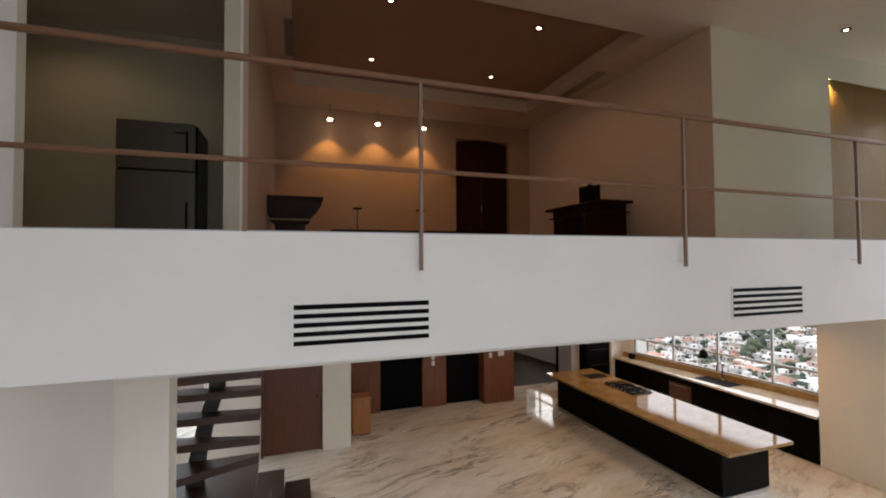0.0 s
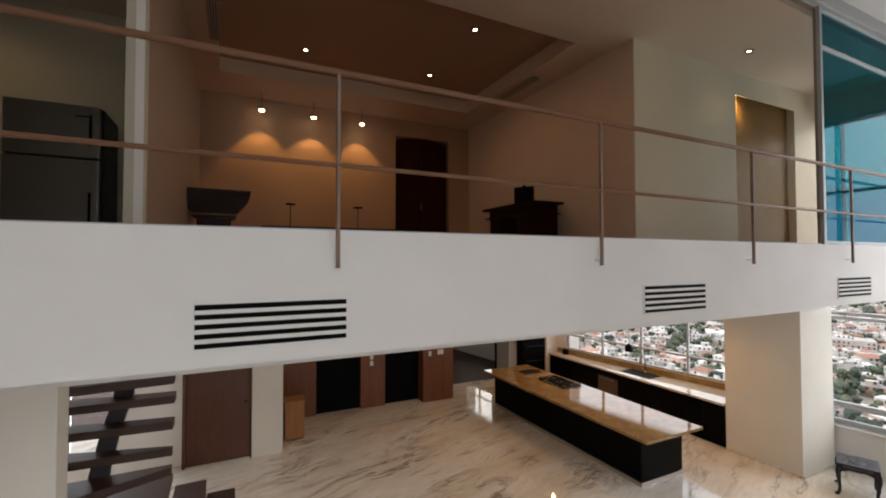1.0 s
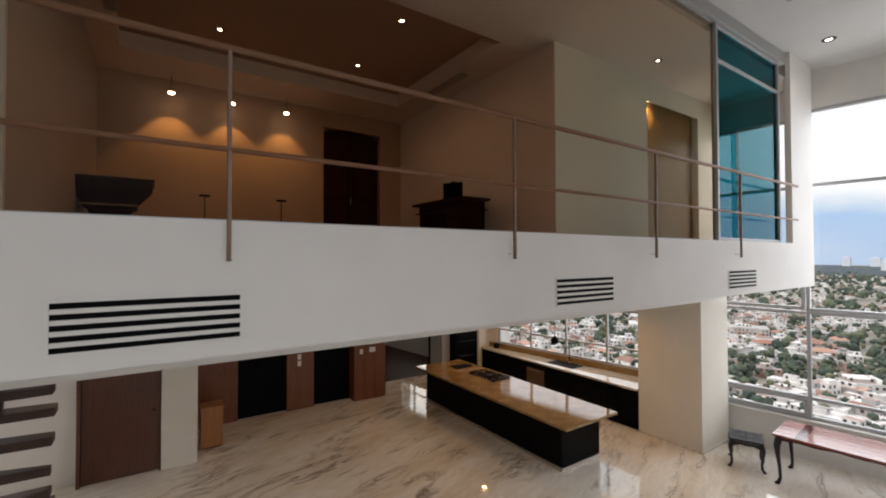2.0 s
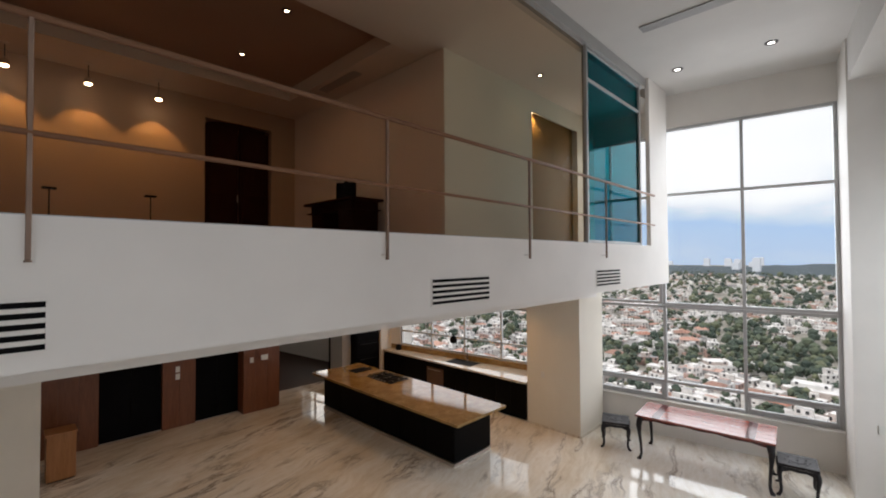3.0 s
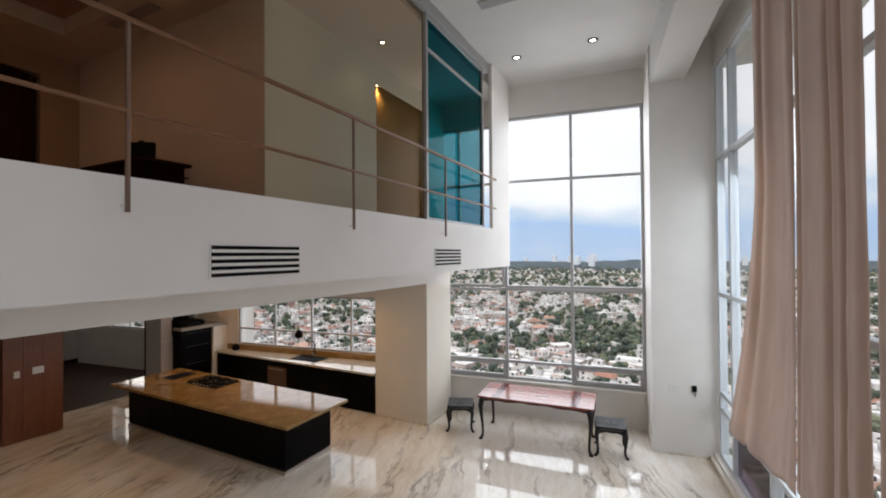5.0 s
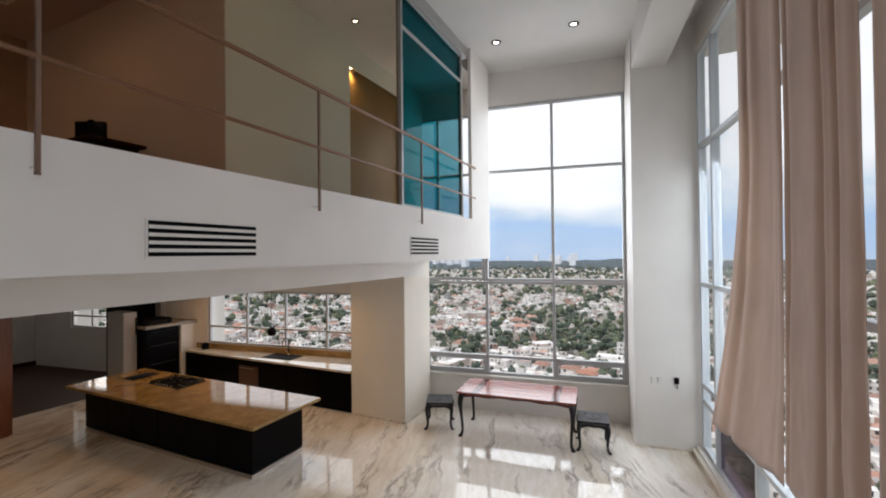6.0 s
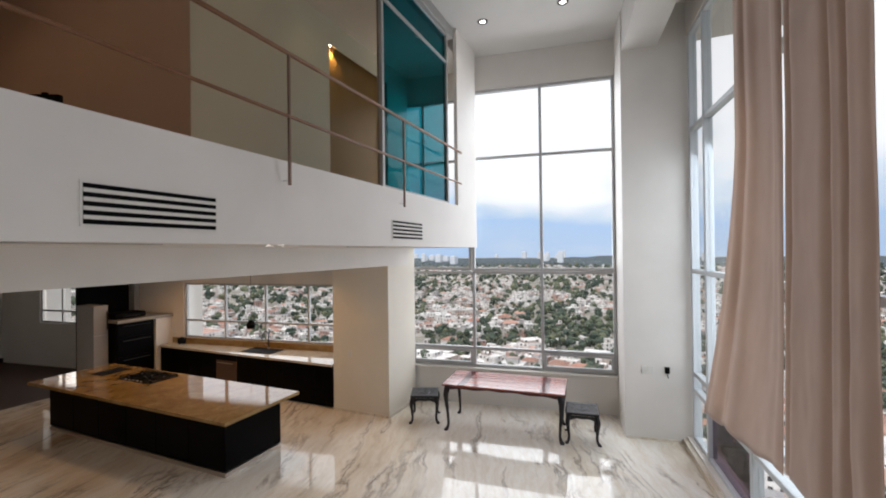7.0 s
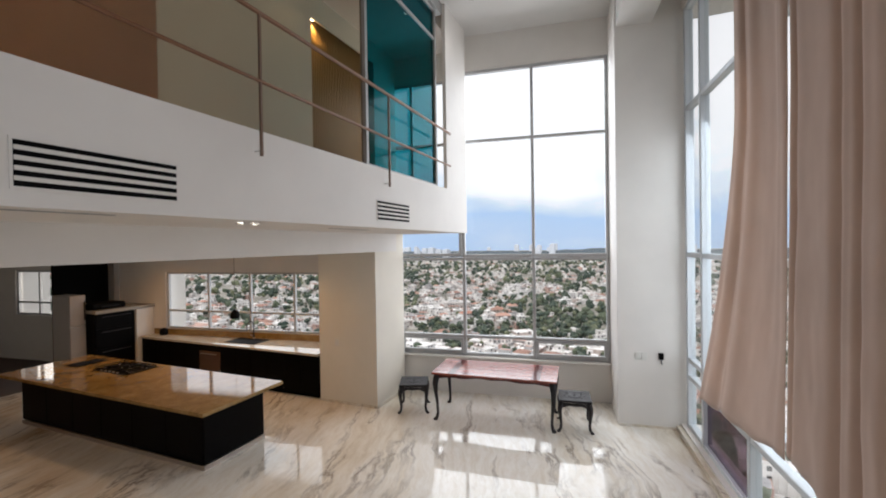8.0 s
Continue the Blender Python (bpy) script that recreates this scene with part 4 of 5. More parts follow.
# ---- lift lobby, door, box ----
def lobby():
    spans = [(0.47, 1.33, 9.72, 9.82, "wood"), (1.33, 2.35, 9.78, 9.84, "dark"), (2.35, 2.96, 9.70, 9.82, "wood"), (2.96, 3.86, 9.76, 9.84, "dark"), (3.86, 4.66, 9.44, 10.1, "wood")]
    for a, b, y0, y1, k in spans:
        if k == "wood":
            t = thing("wall_panel", "warm brown veneered wall panel of the lift lobby", "wall panel", pose(a, y0, 0), "lobby panels")
            part("board", boxes((0, b - a, 0.012, y1 - y0, 0.0, 2.66)), PANELWOOD, t)
            n = 2 if b - a < 0.8 else 3
            w = (b - a) / n
            for i in range(n):
                part("veneer_sheet", soft(boxes((i * w + 0.002, (i + 1) * w - 0.002, 0.0, 0.0115, 0.0, 2.66)), 0.002, 1), PANELWOOD, t)
        else:
            t = thing("lift_door", "black double sliding lift door in a wooden wall", "lift door", pose(a, y0, 0), "lift doors")
            h = (b - a) / 2
            for i in range(2):
                part("leaf", soft(boxes((i * h + 0.002, (i + 1) * h - 0.002, 0.0, 0.05, 0.01, 2.25)), 0.003, 1), BLACK, t)
            part("head_panel", boxes((0.0, b - a, 0.0, 0.05, 2.26, 2.66)), PANELWOOD, t)
            part("threshold", boxes((0, b - a, -0.03, 0.05, 0.0, 0.009)), STEEL, t)
    structure("wall_lobby_return", boxes((4.66, 4.72, 9.50, 10.1, 0.0, 2.66)), PANELWOOD, "brown veneered return wall of the lobby", "wall")
    plate("light_switch", pose(2.62, 9.699, 1.20), "tall white call plate on the brown panel", 1)
    plate("light_switch", pose(2.62, 9.699, 1.05), "white call plate on the brown panel", 1)
    plate("light_switch", pose(4.04, 9.439, 1.19), "single white switch on the brown panel", 1)
    plate("light_switch", pose(4.33, 9.439, 1.21), "double white switch on the brown panel", 2)


lobby()


def wood_door():
    t = new("door_2")
    t.matrix_world = pose(-1.09, 8.12, 0)
    tagged(t, "closed red brown veneered door", "door", "", "structure")
    part("leaf", soft(boxes((0.0, 1.0, 0.05, 0.10, 0.01, 2.60)), 0.004, 1), DOORWOOD, t)
    part("jamb", boxes((-0.05, -0.001, 0.0, 0.12, 0.0, 2.60)), DOORWOOD, t)
    part("jamb", boxes((1.001, 1.02, 0.0, 0.12, 0.0, 2.60)), DOORWOOD, t)
    part("lock", lathe([(0.02, 0.0), (0.02, 0.012), (0.012, 0.016)], 12, None, pose(0.93, 0.05, 1.0, 90, 0, 0)), DARKWOOD, t)


wood_door()


def wood_chest():
    t = thing("wooden_stool_box", "tall orange wooden box beside the lobby wall", "wooden box", pose(0.55, 8.56, 0))
    om = wood("orange_wood", (0.30, 0.12, 0.035), (0.44, 0.20, 0.07), rough=0.4)
    part("body", soft(boxes((0.0, 0.36, 0.0, 0.36, 0.02, 0.72)), 0.008, 2), om, t)
    part("lid", soft(boxes((-0.015, 0.375, -0.015, 0.375, 0.721, 0.755)), 0.008, 2), om, t)
    part("base", boxes((0.015, 0.345, 0.015, 0.345, 0.0, 0.019)), DARKWOOD, t)


wood_chest()


# ---- stair ----
def staircase():
    t = thing("staircase", "winding stair with thick dark wooden treads", "staircase", pose(-1.3, 4.5, 0))

    def tread(pts, z, th=0.075):
        bm = bmesh.new()
        lo = [bm.verts.new((x + 1.3, y - 4.5, z - th)) for x, y in pts]
        hi = [bm.verts.new((x + 1.3, y - 4.5, z)) for x, y in pts]
        bm.faces.new(lo[::-1])
        bm.faces.new(hi)
        n = len(pts)
        for i in range(n):
            j = (i + 1) % n
            bm.faces.new((lo[i], lo[j], hi[j], hi[i]))
        part("tread", soft(bm, 0.006, 2), TREADWOOD, t)

    tread([(-2.30, 4.33), (-0.88, 4.46), (-0.88, 4.60), (-2.30, 4.72)], 2.43)
    tread([(-2.32, 4.66), (-0.89, 4.62), (-0.89, 4.80), (-2.32, 4.98)], 2.20)
    tread([(-2.32, 4.62), (-0.89, 4.52), (-0.89, 4.68), (-2.32, 4.92)], 1.98)
    tread([(-2.30, 4.52), (-0.885, 4.44), (-0.885, 4.50), (-2.30, 4.88)], 1.76)
    tread([(-2.25, 3.98), (-1.55, 4.26), (-0.90, 4.54), (-0.90, 4.62), (-2.25, 4.60)], 1.54)
    tread([(-2.05, 4.02), (-0.915, 4.16), (-0.93, 4.99), (-1.72, 4.70)], 1.30)
    for k in range(4):
        a = radians(-20 + 24 * k)
        tread([(-1.9 + 0.25 * k, 4.5 + 0.35 * k), (-0.85 + 0.05 * k, 4.35 + 0.40 * k), (-0.80, 4.75 + 0.42 * k), (-1.75 + 0.25 * k, 4.95 + 0.36 * k)], 1.08 - 0.17 * k)
    for i, (x0, x1, z) in enumerate(((-1.08, -0.70, 0.40), (-0.69, -0.33, 0.20))):
        part("step_block", soft(boxes((x0 + 1.3, x1 + 1.3, 5.75 - 4.5, 6.70 - 4.5, 0.0, z)), 0.006, 2), TREADWOOD, t)
    part("step_block", soft(boxes((-0.32 + 1.3, 0.02 + 1.3, 5.75 - 4.5, 6.30 - 4.5, 0.0, 0.05)), 0.006, 2), TREADWOOD, t)
    bm = bmesh.new()
    prof = [(-1.30, 4.78, 2.62), (-1.33, 4.80, 2.2), (-1.42, 4.78, 1.9), (-1.48, 4.66, 1.55), (-1.50, 4.6, 1.2), (-1.30, 5.2, 0.75), (-1.0, 6.1, 0.0)]
    rings = []
    for x, y, z in prof:
        rings.append([bm.verts.new((x + 1.3 + dx, y - 4.5 + dy, z)) for dx, dy in ((-0.075, -0.05), (0.075, -0.05), (0.075, 0.05), (-0.075, 0.05))])
    for a, b in zip(rings, rings[1:]):
        for i in range(4):
            j = (i + 1) % 4
            bm.faces.new((a[j], a[i], b[i], b[j]))
    bm.faces.new(rings[-1])
    part("stringer", bm, IRON, t, "black steel centre stringer")


staircase()


# ---- by the tall window ----
TABLE_M = pose(8.27, 1.36, 0, 0, 0, 5)


def cabriole(path, sx, sy, bm=None, sides=10):
    """Curved tapering leg: (outward, z, radius) rings, bowing out on both axes."""
    bm = bm or bmesh.new()
    rings = []
    for o, z, r in path:
        rings.append([bm.verts.new((sx * o + r * math.cos(k * 2 * math.pi / sides), sy * o + r * math.sin(k * 2 * math.pi / sides), z)) for k in range(sides)])
    for a, b in zip(rings, rings[1:]):
        for i in range(sides):
            j = (i + 1) % sides
            bm.faces.new((a[j], a[i], b[i], b[j]))
    bm.faces.new(rings[0])
    bm.faces.new(rings[-1][::-1])
    return bm


def scallop(x0, x1, y, z, deep, thick=0.014, waves=3, along="x"):
    """Apron board with a wavy lower edge."""
    bm = bmesh.new()
    n = 25
    cols = []
    for i in range(n):
        u = i / (n - 1)
        drop = deep * (0.55 + 0.45 * abs(2 * u - 1) ** 1.5 + 0.12 * math.cos(u * waves * 2 * math.pi))
        p = x0 + (x1 - x0) * u
        quad = []
        for dy, dz in ((0, 0), (thick, 0), (thick, -drop), (0, -drop)):
            quad.append(bm.verts.new((p, y + dy, z + dz) if along == "x" else (y + dy, p, z + dz)))
        cols.append(quad)
    for a, b in zip(cols, cols[1:]):
        for i in range(4):
            j = (i + 1) % 4
            bm.faces.new((a[i], a[j], b[j], b[i]))
    bm.faces.new(cols[0])
    bm.faces.new(cols[-1][::-1])
    bmesh.ops.recalc_face_normals(bm, faces=bm.faces)
    return bm


def dining_table():
    t = thing("dining_table", "polished red wooden table with dark curved legs", "table", TABLE_M)
    w, l = 0.43, 0.97
    dark = wood("dark_inlay", (0.075, 0.010, 0.010), (0.12, 0.022, 0.018), (10, 1.2, 10), 0.16)
    planks = 5
    pw = 2 * w / planks
    for i in range(planks):
        part("top_board", soft(boxes((-w + i * pw + 0.0008, -w + (i + 1) * pw - 0.0008, -l, l, 0.735, 0.765)), 0.004, 2), TABLEWOOD, t)
    for y in (-0.72, 0.59):
        part("inlay", boxes((-w + 0.012, w - 0.012, y, y + 0.12, 0.7651, 0.7665)), dark, t, "dark red inlaid band")
    part("apron", scallop(-l + 0.09, l - 0.09, -w + 0.05, 0.7345, 0.062, 0.02, 4, "y"), dark, t)
    part("apron", scallop(-l + 0.09, l - 0.09, w - 0.07, 0.7345, 0.062, 0.02, 4, "y"), dark, t)
    part("apron", scallop(-w + 0.10, w - 0.10, -l + 0.05, 0.7345, 0.10, 0.02, 2), dark, t)
    part("apron", scallop(-w + 0.10, w - 0.10, l - 0.07, 0.7345, 0.10, 0.02, 2), dark, t)
    path = [(0.0, 0.734, 0.046), (0.012, 0.66, 0.050), (0.026, 0.58, 0.044), (0.018, 0.44, 0.030), (0.0, 0.25, 0.023), (-0.006, 0.10, 0.021), (0.006, 0.045, 0.026), (0.026, 0.016, 0.036), (0.026, 0.0, 0.034)]
    for sx in (-1, 1):
        for sy in (-1, 1):
            bm = cabriole(path, sx, sy)
            bmesh.ops.translate(bm, vec=(sx * (w - 0.075), sy * (l - 0.075), 0), verts=bm.verts)
            part("leg", bm, IRON, t, "black curved metal leg", smooth=True)


dining_table()


def iron_stool(m):
    t = thing("stool", "black metal stool with an embossed seat and cabriole legs", "stool", m, "stools beside the table")
    s, h = 0.235, 0.47
    bm = bmesh.new()
    # softly dished square seat
    n = 10
    grid = [[bm.verts.new((-s + 2 * s * i / n, -s + 2 * s * j / n, h - 0.012 + 0.016 * max(abs(2 * i / n - 1), abs(2 * j / n - 1)) ** 3 - (0.006 if i in (0, n) or j in (0, n) else 0.0))) for j in range(n + 1)] for i in range(n + 1)]
    for i in range(n):
        for j in range(n):
            bm.faces.new((grid[i][j], grid[i + 1][j], grid[i + 1][j + 1], grid[i][j + 1]))
    rim = [e for e in bm.edges if len(e.link_faces) == 1]
    low = bmesh.ops.extrude_edge_only(bm, edges=rim)
    bmesh.ops.translate(bm, vec=(0, 0, -0.035), verts=[g for g in low["geom"] if isinstance(g, bmesh.types.BMVert)])
    bmesh.ops.contextual_create(bm, geom=[e for e in bm.edges if len(e.link_faces) == 1])
    bmesh.ops.recalc_face_normals(bm, faces=bm.faces)
    part("seat", bm, IRON, t, smooth=False)
    part("embossed_rosette", lathe([(0.012, h - 0.010), (0.03, h + 0.002), (0.055, h - 0.009), (0.075, h + 0.001), (0.10, h - 0.011)], 20, None, None, False), IRON, t, smooth=True)
    for k in range(8):
        a = k * math.pi / 4
        part("embossed_scroll", lathe([(0.004, h - 0.012), (0.020, h - 0.002), (0.004, h + 0.002)], 10, None, Matrix.Translation((0.145 * math.cos(a), 0.145 * math.sin(a), 0))), IRON, t)
    part("apron", scallop(-s + 0.04, s - 0.04, -s + 0.008, h - 0.046, 0.07, 0.012, 2), IRON, t)
    part("apron", scallop(-s + 0.04, s - 0.04, s - 0.02, h - 0.046, 0.07, 0.012, 2), IRON, t)
    part("apron", scallop(-s + 0.04, s - 0.04, -s + 0.008, h - 0.046, 0.07, 0.012, 2, "y"), IRON, t)
    part("apron", scallop(-s + 0.04, s - 0.04, s - 0.02, h - 0.046, 0.07, 0.012, 2, "y"), IRON, t)
    path = [(0.195, 0.435, 0.036), (0.212, 0.38, 0.040), (0.222, 0.32, 0.033), (0.212, 0.21, 0.024), (0.202, 0.10, 0.020), (0.210, 0.04, 0.022), (0.236, 0.014, 0.029), (0.238, 0.0, 0.027)]
    for sx in (-1, 1):
        for sy in (-1, 1):
            part("leg", cabriole(path, sx, sy), IRON, t, smooth=True)
    return t


stool = iron_stool(pose(8.13, 2.78, 0, 0, 0, 22))
copy_thing(stool, pose(8.31, 0.15, 0, 0, 0, 8))


def wall_socket(m):
    t = thing("wall_socket", "black cable outlet on the white column", "socket", m)
    part("box", soft(boxes((-0.035, 0.035, -0.02, 0.0, -0.05, 0.05)), 0.006, 2), BLACK, t)
    part("lead", rod((0, -0.012, -0.04), (0.012, -0.016, -0.12), 0.006, 6), BLACK, t)


wall_socket(FACADE @ pose(-0.911, -0.60, 1.08, 0, 0, -90))
for y in (-0.28, -0.37):
    plate("wall_plate", FACADE @ pose(-0.911, y, 1.07, 0, 0, -90), "small white blank plate on the column", 1)
plate("wall_plate", pose(7.879, 4.18, 1.08, 0, 0, -90), "small white switch on the cream pier", 1)

# stone skirtings and the sill of the side glazing
structure("baseboard", boxes((-0.925, -0.912, -0.90, -0.01, 0.0, 0.03)), MARBLE, "thin marble skirting of the column", "baseboard", FACADE)
structure("baseboard_pier", boxes((7.866, 7.879, 3.36, 4.56, 0.0, 0.04), (7.88, 8.86, 3.345, 3.359, 0.0, 0.04)), MARBLE, "thin marble skirting of the pier", "baseboard")
structure("trim_side_sill", soft(boxes((-11.4, -0.92, -0.94, -0.80, 0.0, 0.07)), 0.006, 1), MARBLE, "pale marble sill along the side glazing", "sill", FACADE)
structure("trim_window_sill", soft(boxes((-0.10, -0.021, 0.0, 3.86, 0.665, 0.70)), 0.006, 1), WHITE, "white sill under the wide window", "sill", FACADE)


# ---- curtains ----
def curtain(label, top0, top1, low0, low1, z_low0, z_low1, seed, folds):
    """Hanging cloth from the slot beside the side glazing: x along the glass, gathers in y."""
    t = thing("curtain", label, "curtain", FACADE @ pose(0, -0.79, 0), "side curtains")
    rng = random.Random(seed)
    ph = [rng.uniform(0, 6.28) for _ in range(6)]
    nx, nz = 120, 84
    bm = bmesh.new()
    grid = []
    for k in range(nz + 1):
        v = k / nz
        row = []
        flare = max(0.0, v - 0.40) / 0.60
        for i in range(nx + 1):
            u = i / nx
            x0 = top0 + (low0 - top0) * flare ** 1.45
            x1 = top1 + (low1 - top1) * flare ** 1.45
            # uneven pleats: the phase runs at a changing rate and drifts down the cloth
            phase = 6.283 * folds * (u + 0.10 * math.sin(2.7 * u * 3.14 + ph[4])) + ph[0] + 0.7 * math.sin(v * 2.4 + ph[1])
            wave = math.sin(phase) + 0.35 * math.sin(2 * phase + ph[2] + v) + 0.15 * math.sin(5 * u * folds + ph[3] + 3 * v)
            hold = min(1.0, u / 0.06, (1 - u) / 0.06)
            crumple = noise.noise(Vector((u * 5 + seed, v * 9, 0.3))) + 0.5 * noise.noise(Vector((u * 13, v * 23 + seed, 1.3)))
            y = ((0.015 + 0.008 * v) * wave + 0.012 * math.sin(v * 5 + ph[5])) * hold + 0.011 * crumple * (0.2 + flare) * hold
            x = x0 + (x1 - x0) * u + 0.010 * math.cos(phase) * hold + 0.012 * noise.noise(Vector((seed, v * 6, u * 2)))
            zl = z_low0 + (z_low1 - z_low0) * u + 0.02 * math.sin(phase + 0.6) + 0.05 * noise.noise(Vector((u * 6, seed, 0.5)))
            z = 6.14 + (zl - 6.14) * v
            row.append(bm.verts.new((x, y, z)))
        grid.append(row)
    for a, b in zip(grid, grid[1:]):
        for i in range(nx):
            bm.faces.new((a[i], a[i + 1], b[i + 1], b[i]))
    ob = part("cloth", bm, CLOTH, t, smooth=True)
    md = ob.modifiers.new("thickness", "SOLIDIFY")
    md.thickness = 0.004
    part("heading_tape", boxes((top1, top0, -0.03, 0.03, 6.13, 6.16)), CLOTH, t)
    return t


curtain("taupe curtain with a flared loose edge, hanging clear of the floor", -3.18, -4.16, -2.02, -4.07, 0.84, 1.10, 3, 2.3)
curtain("long taupe curtain beside the flared one", -4.195, -5.20, -4.10, -5.22, 1.16, 0.90, 8, 3.2)
# most of this width is unseen, drawn out to block side daylight
curtain("taupe curtain further along the glazing, drawn out unseen to block daylight", -5.32, -7.8, -5.27, -7.8, 0.6, 0.5, 14, 7.5)
structure("trim_curtain_rail", boxes((-9.0, -2.9, -0.72, -0.68, 6.165, 6.20)), WHITE_C, "white curtain rail in the ceiling slot", "rail", FACADE)


# ---- the city outside ----
GROUND = -74.0
structure("ground", boxes((-2500, 4600, -3600, 4600, GROUND - 2, GROUND)), island_colors("dry_green_ground", [(0.0, (0.30, 0.28, 0.24)), (1.0, (0.34, 0.32, 0.28))], 0.9, 0.03), "green and dusty ground of the city far below", "ground")


def scatter(count, near, far, a0, a1, seed, power=1.0):
    rng = np.random.default_rng(seed)
    ang = np.radians(rng.uniform(a0, a1, count))
    d = near + (far - near) * rng.uniform(0, 1, count) ** power
    return np.cos(ang) * d, np.sin(ang) * d, d, rng


def joined(name, verts, faces, mat, label, category):
    me = bpy.data.meshes.new(name)
    me.from_pydata(verts, [], faces)
    me.materials.append(mat)
    me.update()
    return tagged(new(name, me), label, category, "", "stuff")


def city_houses():
    """Low flat-roofed blocks, some with tiled pitched roofs; near ones have window openings."""
    x, y, d, rng = scatter(12200, 165, 2100, -50, 122, 5, 0.95)
    vs, fs, kinds = [], [], []

    def face(idx, kind):
        fs.append(idx)
        kinds.append(kind)

    for i in range(len(x)):
        clump = noise.noise(Vector((x[i] * 0.0085, y[i] * 0.0085, 1.7)))
        if clump > 0.12 and rng.random() < 0.8 or d[i] > 900 and rng.random() < 0.5:
            continue
        w, l, h = rng.uniform(6, 12), rng.uniform(7, 16), rng.choice([3.2, 3.5, 6, 6.5, 6.5, 9])
        if rng.random() < 0.018:
            w, l, h = rng.uniform(16, 26), rng.uniform(20, 42), rng.choice([6, 7, 8, 10])
        a = rng.uniform(-0.15, 0.15) + (0.55 if noise.noise(Vector((x[i] * 0.003, y[i] * 0.003, 9.1))) > 0 else -0.2)
        c, s = math.cos(a), math.sin(a)

        def put(px, py, pz):
            vs.append((x[i] + c * px - s * py, y[i] + s * px + c * py, GROUND + pz))
            return len(vs) - 1

        def block(bw, bl, z0, z1, ox=0.0, oy=0.0, tiled=False):
            q = [put(ox + px * bw / 2, oy + py * bl / 2, z) for z in (z0, z1) for px, py in ((-1, -1), (1, -1), (1, 1), (-1, 1))]
            for f in ((0, 1, 5, 4), (1, 2, 6, 5), (2, 3, 7, 6), (3, 0, 4, 7)):
                face(tuple(q[k] for k in f), 0)
            if tiled:
                e = [put(ox + px * (bw / 2 + 0.5), oy + py * (bl / 2 + 0.5), z1 - 0.1) for px, py in ((-1, -1), (1, -1), (1, 1), (-1, 1))]
                r = [put(ox, oy - bl * 0.22, z1 + bw * 0.2), put(ox, oy + bl * 0.22, z1 + bw * 0.2)]
                face((e[0], e[1], r[0]), 1)
                face((e[1], e[2], r[1], r[0]), 1)
                face((e[2], e[3], r[1]), 1)
                face((e[3], e[0], r[0], r[1]), 1)
            else:
                t = [put(ox + px * (bw / 2 - 0.3), oy + py * (bl / 2 - 0.3), z1 - 0.25) for px, py in ((-1, -1), (1, -1), (1, 1), (-1, 1))]
                for k in range(4):
                    m = (k + 1) % 4
                    face((q[4 + k], q[4 + m], t[m], t[k]), 0)
                face(tuple(t), 2)
            if d[i] < 950:
                # openings on the two sides that look towards the tower
                for row in range(max(1, int((z1 - z0) / 3))):
                    zc = z0 + 1.0 + 3 * row
                    for k in range(int(bl / 3)):
                        if rng.random() < 0.7:
                            yc = oy - bl / 2 + 1.2 + 3 * k
                            face(tuple(put(ox - bw / 2 - 0.06, yc + p, zc + z) for p, z in ((0, 0), (0, 1.5), (1.3, 1.5), (1.3, 0))), 3)
                    for k in range(int(bw / 3)):
                        if rng.random() < 0.7:
                            xc = ox - bw / 2 + 1.2 + 3 * k
                            for sy in (-1, 1):
                                face(tuple(put(xc + p, oy + sy * (bl / 2 + 0.06), zc + z) for p, z in ((0, 0), (1.3, 0), (1.3, 1.5), (0, 1.5))), 3)

        tiled = rng.random() < 0.14 and w < 14
        block(w, l, 0, h, tiled=tiled)
        if not tiled:
            block(w * rng.uniform(0.3, 0.6), l * rng.uniform(0.3, 0.55), h - 0.2, h + rng.uniform(1.5, 3.2), rng.uniform(-0.18, 0.18) * w, rng.uniform(-0.2, 0.2) * l)
        if rng.random() < 0.5:
            block(w * 0.7, l * 0.5, 0, h * 0.55, w * 0.8 * rng.choice([-1, 1]), rng.uniform(-0.2, 0.2) * l, rng.random() < 0.25)
        if rng.random() < 0.35:
            # garden wall
            block(0.4, l * 1.6, 0, 2.4, -w * 0.9, 0)
    walls = island_colors("house_walls", [(0.0, (0.78, 0.76, 0.74)), (0.26, (0.60, 0.56, 0.53)), (0.42, (0.84, 0.82, 0.80)), (0.64, (0.54, 0.46, 0.42)), (0.72, (0.44, 0.43, 0.43)), (0.82, (0.80, 0.76, 0.73)), (0.93, (0.50, 0.33, 0.28))], 0.8, 0.12)
    tiles = island_colors("terracotta_tiles", [(0.0, (0.36, 0.17, 0.12)), (0.4, (0.48, 0.28, 0.22)), (0.7, (0.30, 0.17, 0.13))])
    flat = island_colors("flat_roof_screed", [(0.0, (0.78, 0.76, 0.75)), (0.34, (0.56, 0.53, 0.51)), (0.50, (0.86, 0.84, 0.83)), (0.74, (0.52, 0.33, 0.27)), (0.84, (0.38, 0.38, 0.40))], 0.8, 0.15)
    ob = joined("city_houses", vs, fs, walls, "white and terracotta houses spread over the city", "houses")
    for m in (tiles, flat, plain("dark_openings", (0.03, 0.03, 0.035), 0.3)):
        ob.data.materials.append(m)
    ob.data.polygons.foreach_set("material_index", kinds)


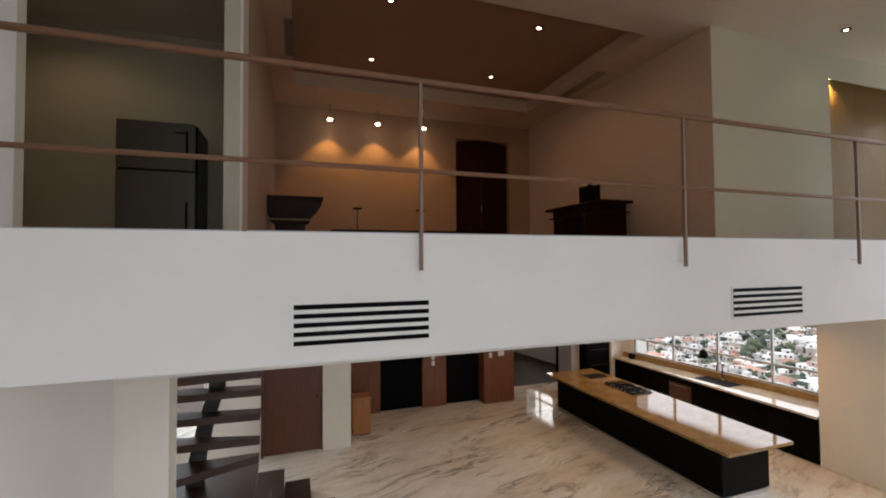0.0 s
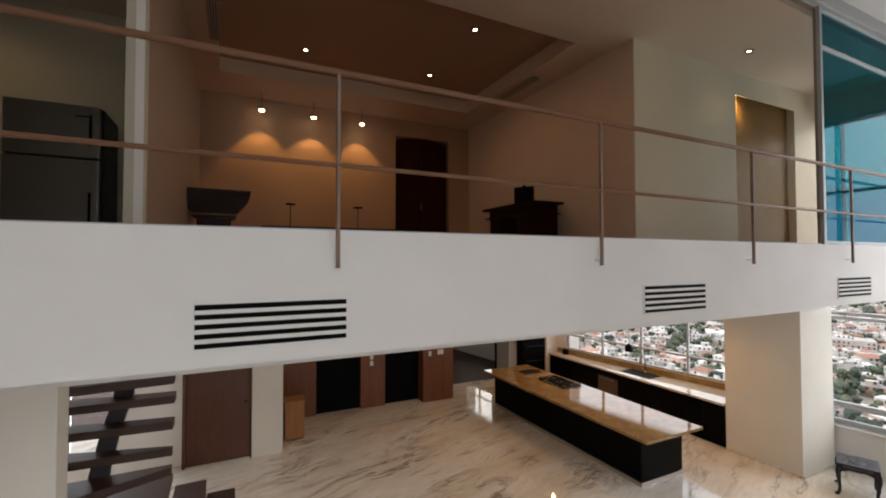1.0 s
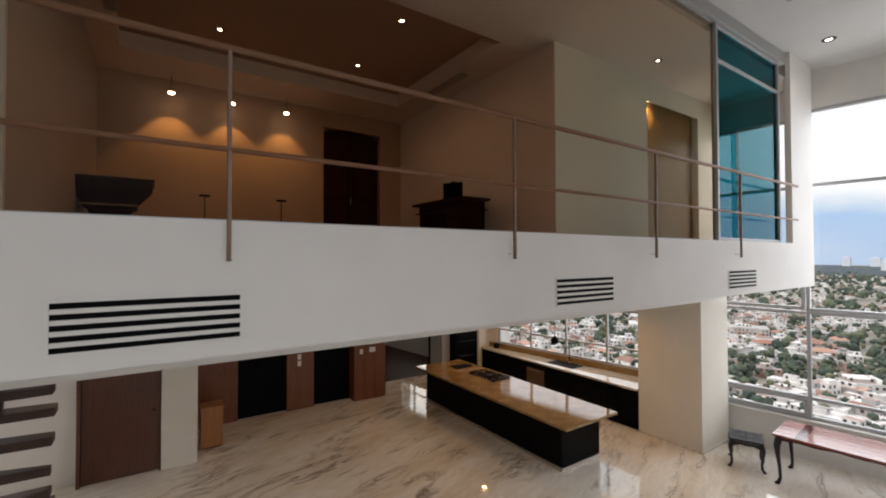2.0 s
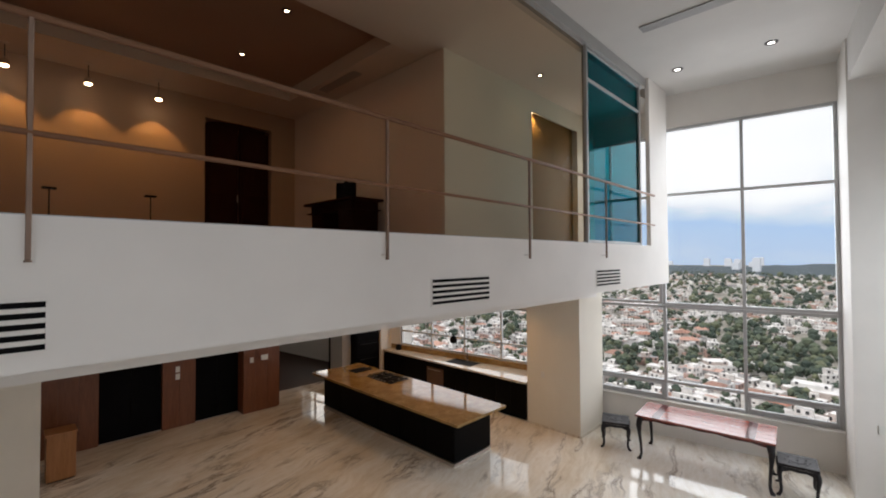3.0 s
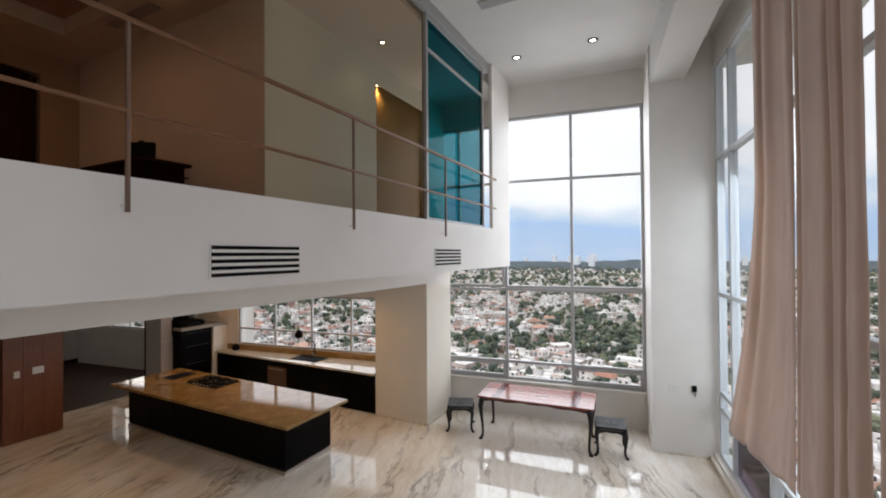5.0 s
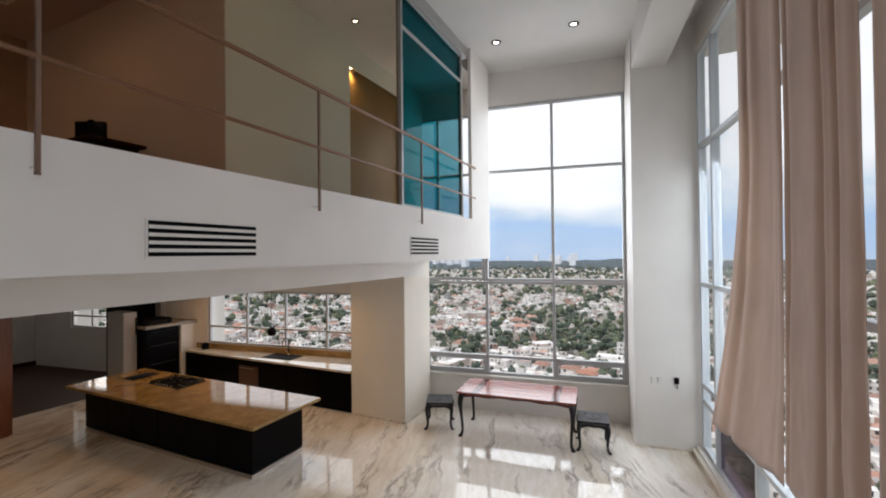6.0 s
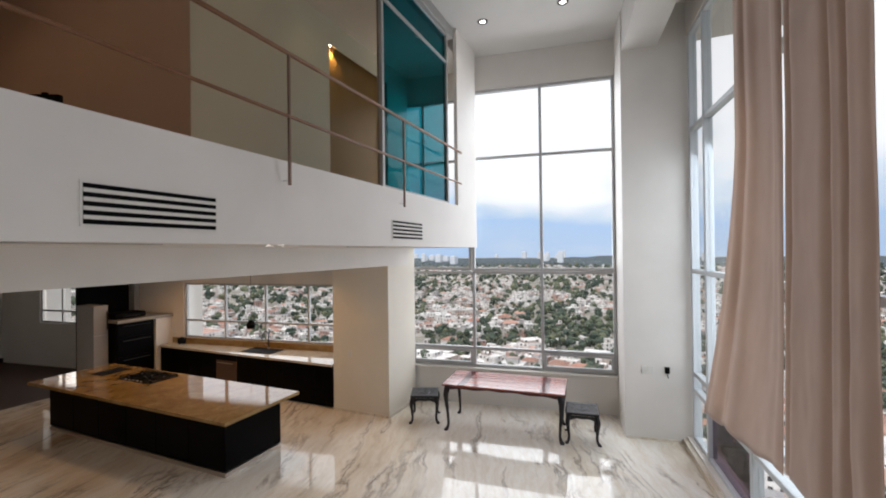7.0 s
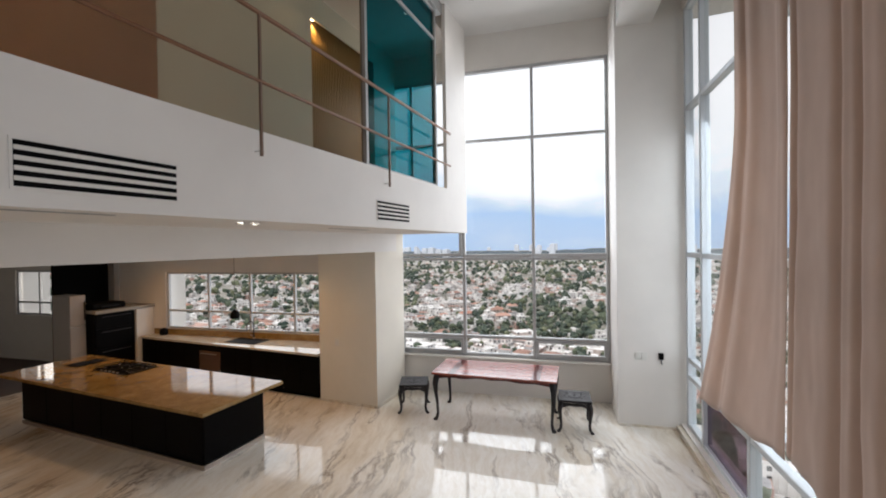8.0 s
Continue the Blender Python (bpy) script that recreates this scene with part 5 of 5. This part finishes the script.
def city_trees():
    """Crowns of many small leaf clumps, dense in the green quarters."""
    x, y, d, rng = scatter(16000, 150, 2300, -50, 122, 9, 1.1)
    base = bmesh.new()
    bmesh.ops.create_icosphere(base, subdivisions=1, radius=1.0)
    bv = np.array([v.co[:] for v in base.verts])
    bf = [[v.index for v in f.verts] for f in base.faces]
    base.free()
    vs, fs = [], []
    for i in range(len(x)):
        clump = noise.noise(Vector((x[i] * 0.0085, y[i] * 0.0085, 1.7)))
        if clump < 0.08 and rng.random() < 0.55:
            continue
        size = rng.uniform(0.7, 1.5)
        for k in range(8 if d[i] < 420 else 3 if d[i] < 800 else 1):
            r = rng.uniform(1.0, 2.3) * size * (1 if d[i] < 420 else 1.35 if d[i] < 800 else 2.4)
            o = np.array([x[i] + rng.uniform(-3, 3) * size, y[i] + rng.uniform(-3, 3) * size, GROUND + r * 0.8 + rng.uniform(0.5, 5) * size])
            p = bv * (1 + rng.uniform(-0.36, 0.36, (len(bv), 1))) * np.array([r, r, r * rng.uniform(0.7, 1.1)]) + o
            n = len(vs)
            vs.extend(map(tuple, p))
            fs.extend(tuple(n + j for j in f) for f in bf)
    mat = island_colors("tree_leaves", [(0.0, (0.030, 0.052, 0.040)), (0.45, (0.055, 0.080, 0.055)), (0.8, (0.10, 0.125, 0.075)), (1.0, (0.17, 0.18, 0.10))], 0.8, 0.5)
    joined("city_trees", vs, fs, mat, "dark green tree crowns between the houses", "trees")


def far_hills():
    """Low wooded ridge along the horizon, blue haze put into its base colour."""
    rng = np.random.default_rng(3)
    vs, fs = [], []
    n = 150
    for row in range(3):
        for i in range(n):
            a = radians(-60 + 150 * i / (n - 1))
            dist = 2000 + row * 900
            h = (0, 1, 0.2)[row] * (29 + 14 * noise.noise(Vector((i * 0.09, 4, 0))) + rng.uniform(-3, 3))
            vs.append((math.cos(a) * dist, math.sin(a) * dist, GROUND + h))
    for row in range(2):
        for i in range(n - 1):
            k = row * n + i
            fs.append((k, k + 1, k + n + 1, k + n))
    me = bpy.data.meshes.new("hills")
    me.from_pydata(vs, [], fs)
    me.materials.append(paint("hazed_woods", (0.06, 0.09, 0.11), 0.9, 0.5, 0.02, 0))
    tagged(new("backdrop_hills", me), "wooded hills on the horizon, blue haze put in their colour", "hills", "", "structure")


def towers():
    """Pale, slightly bluish high-rises at the skyline."""
    rng = np.random.default_rng(12)
    mat = paint("pale_blue_tower_wall", (0.72, 0.75, 0.80), 0.8)
    for i in range(26):
        a = radians(rng.choice([rng.normal(26, 3), rng.normal(9, 4), rng.uniform(-20, 60)]))
        dist = rng.uniform(2300, 3000)
        w, h = rng.uniform(18, 34), rng.uniform(46, 74)
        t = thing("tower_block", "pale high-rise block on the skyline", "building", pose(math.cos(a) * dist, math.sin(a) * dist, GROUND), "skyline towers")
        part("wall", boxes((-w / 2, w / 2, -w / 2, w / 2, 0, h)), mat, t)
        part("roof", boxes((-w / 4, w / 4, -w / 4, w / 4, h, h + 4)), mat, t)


city_houses()
city_trees()
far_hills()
towers()
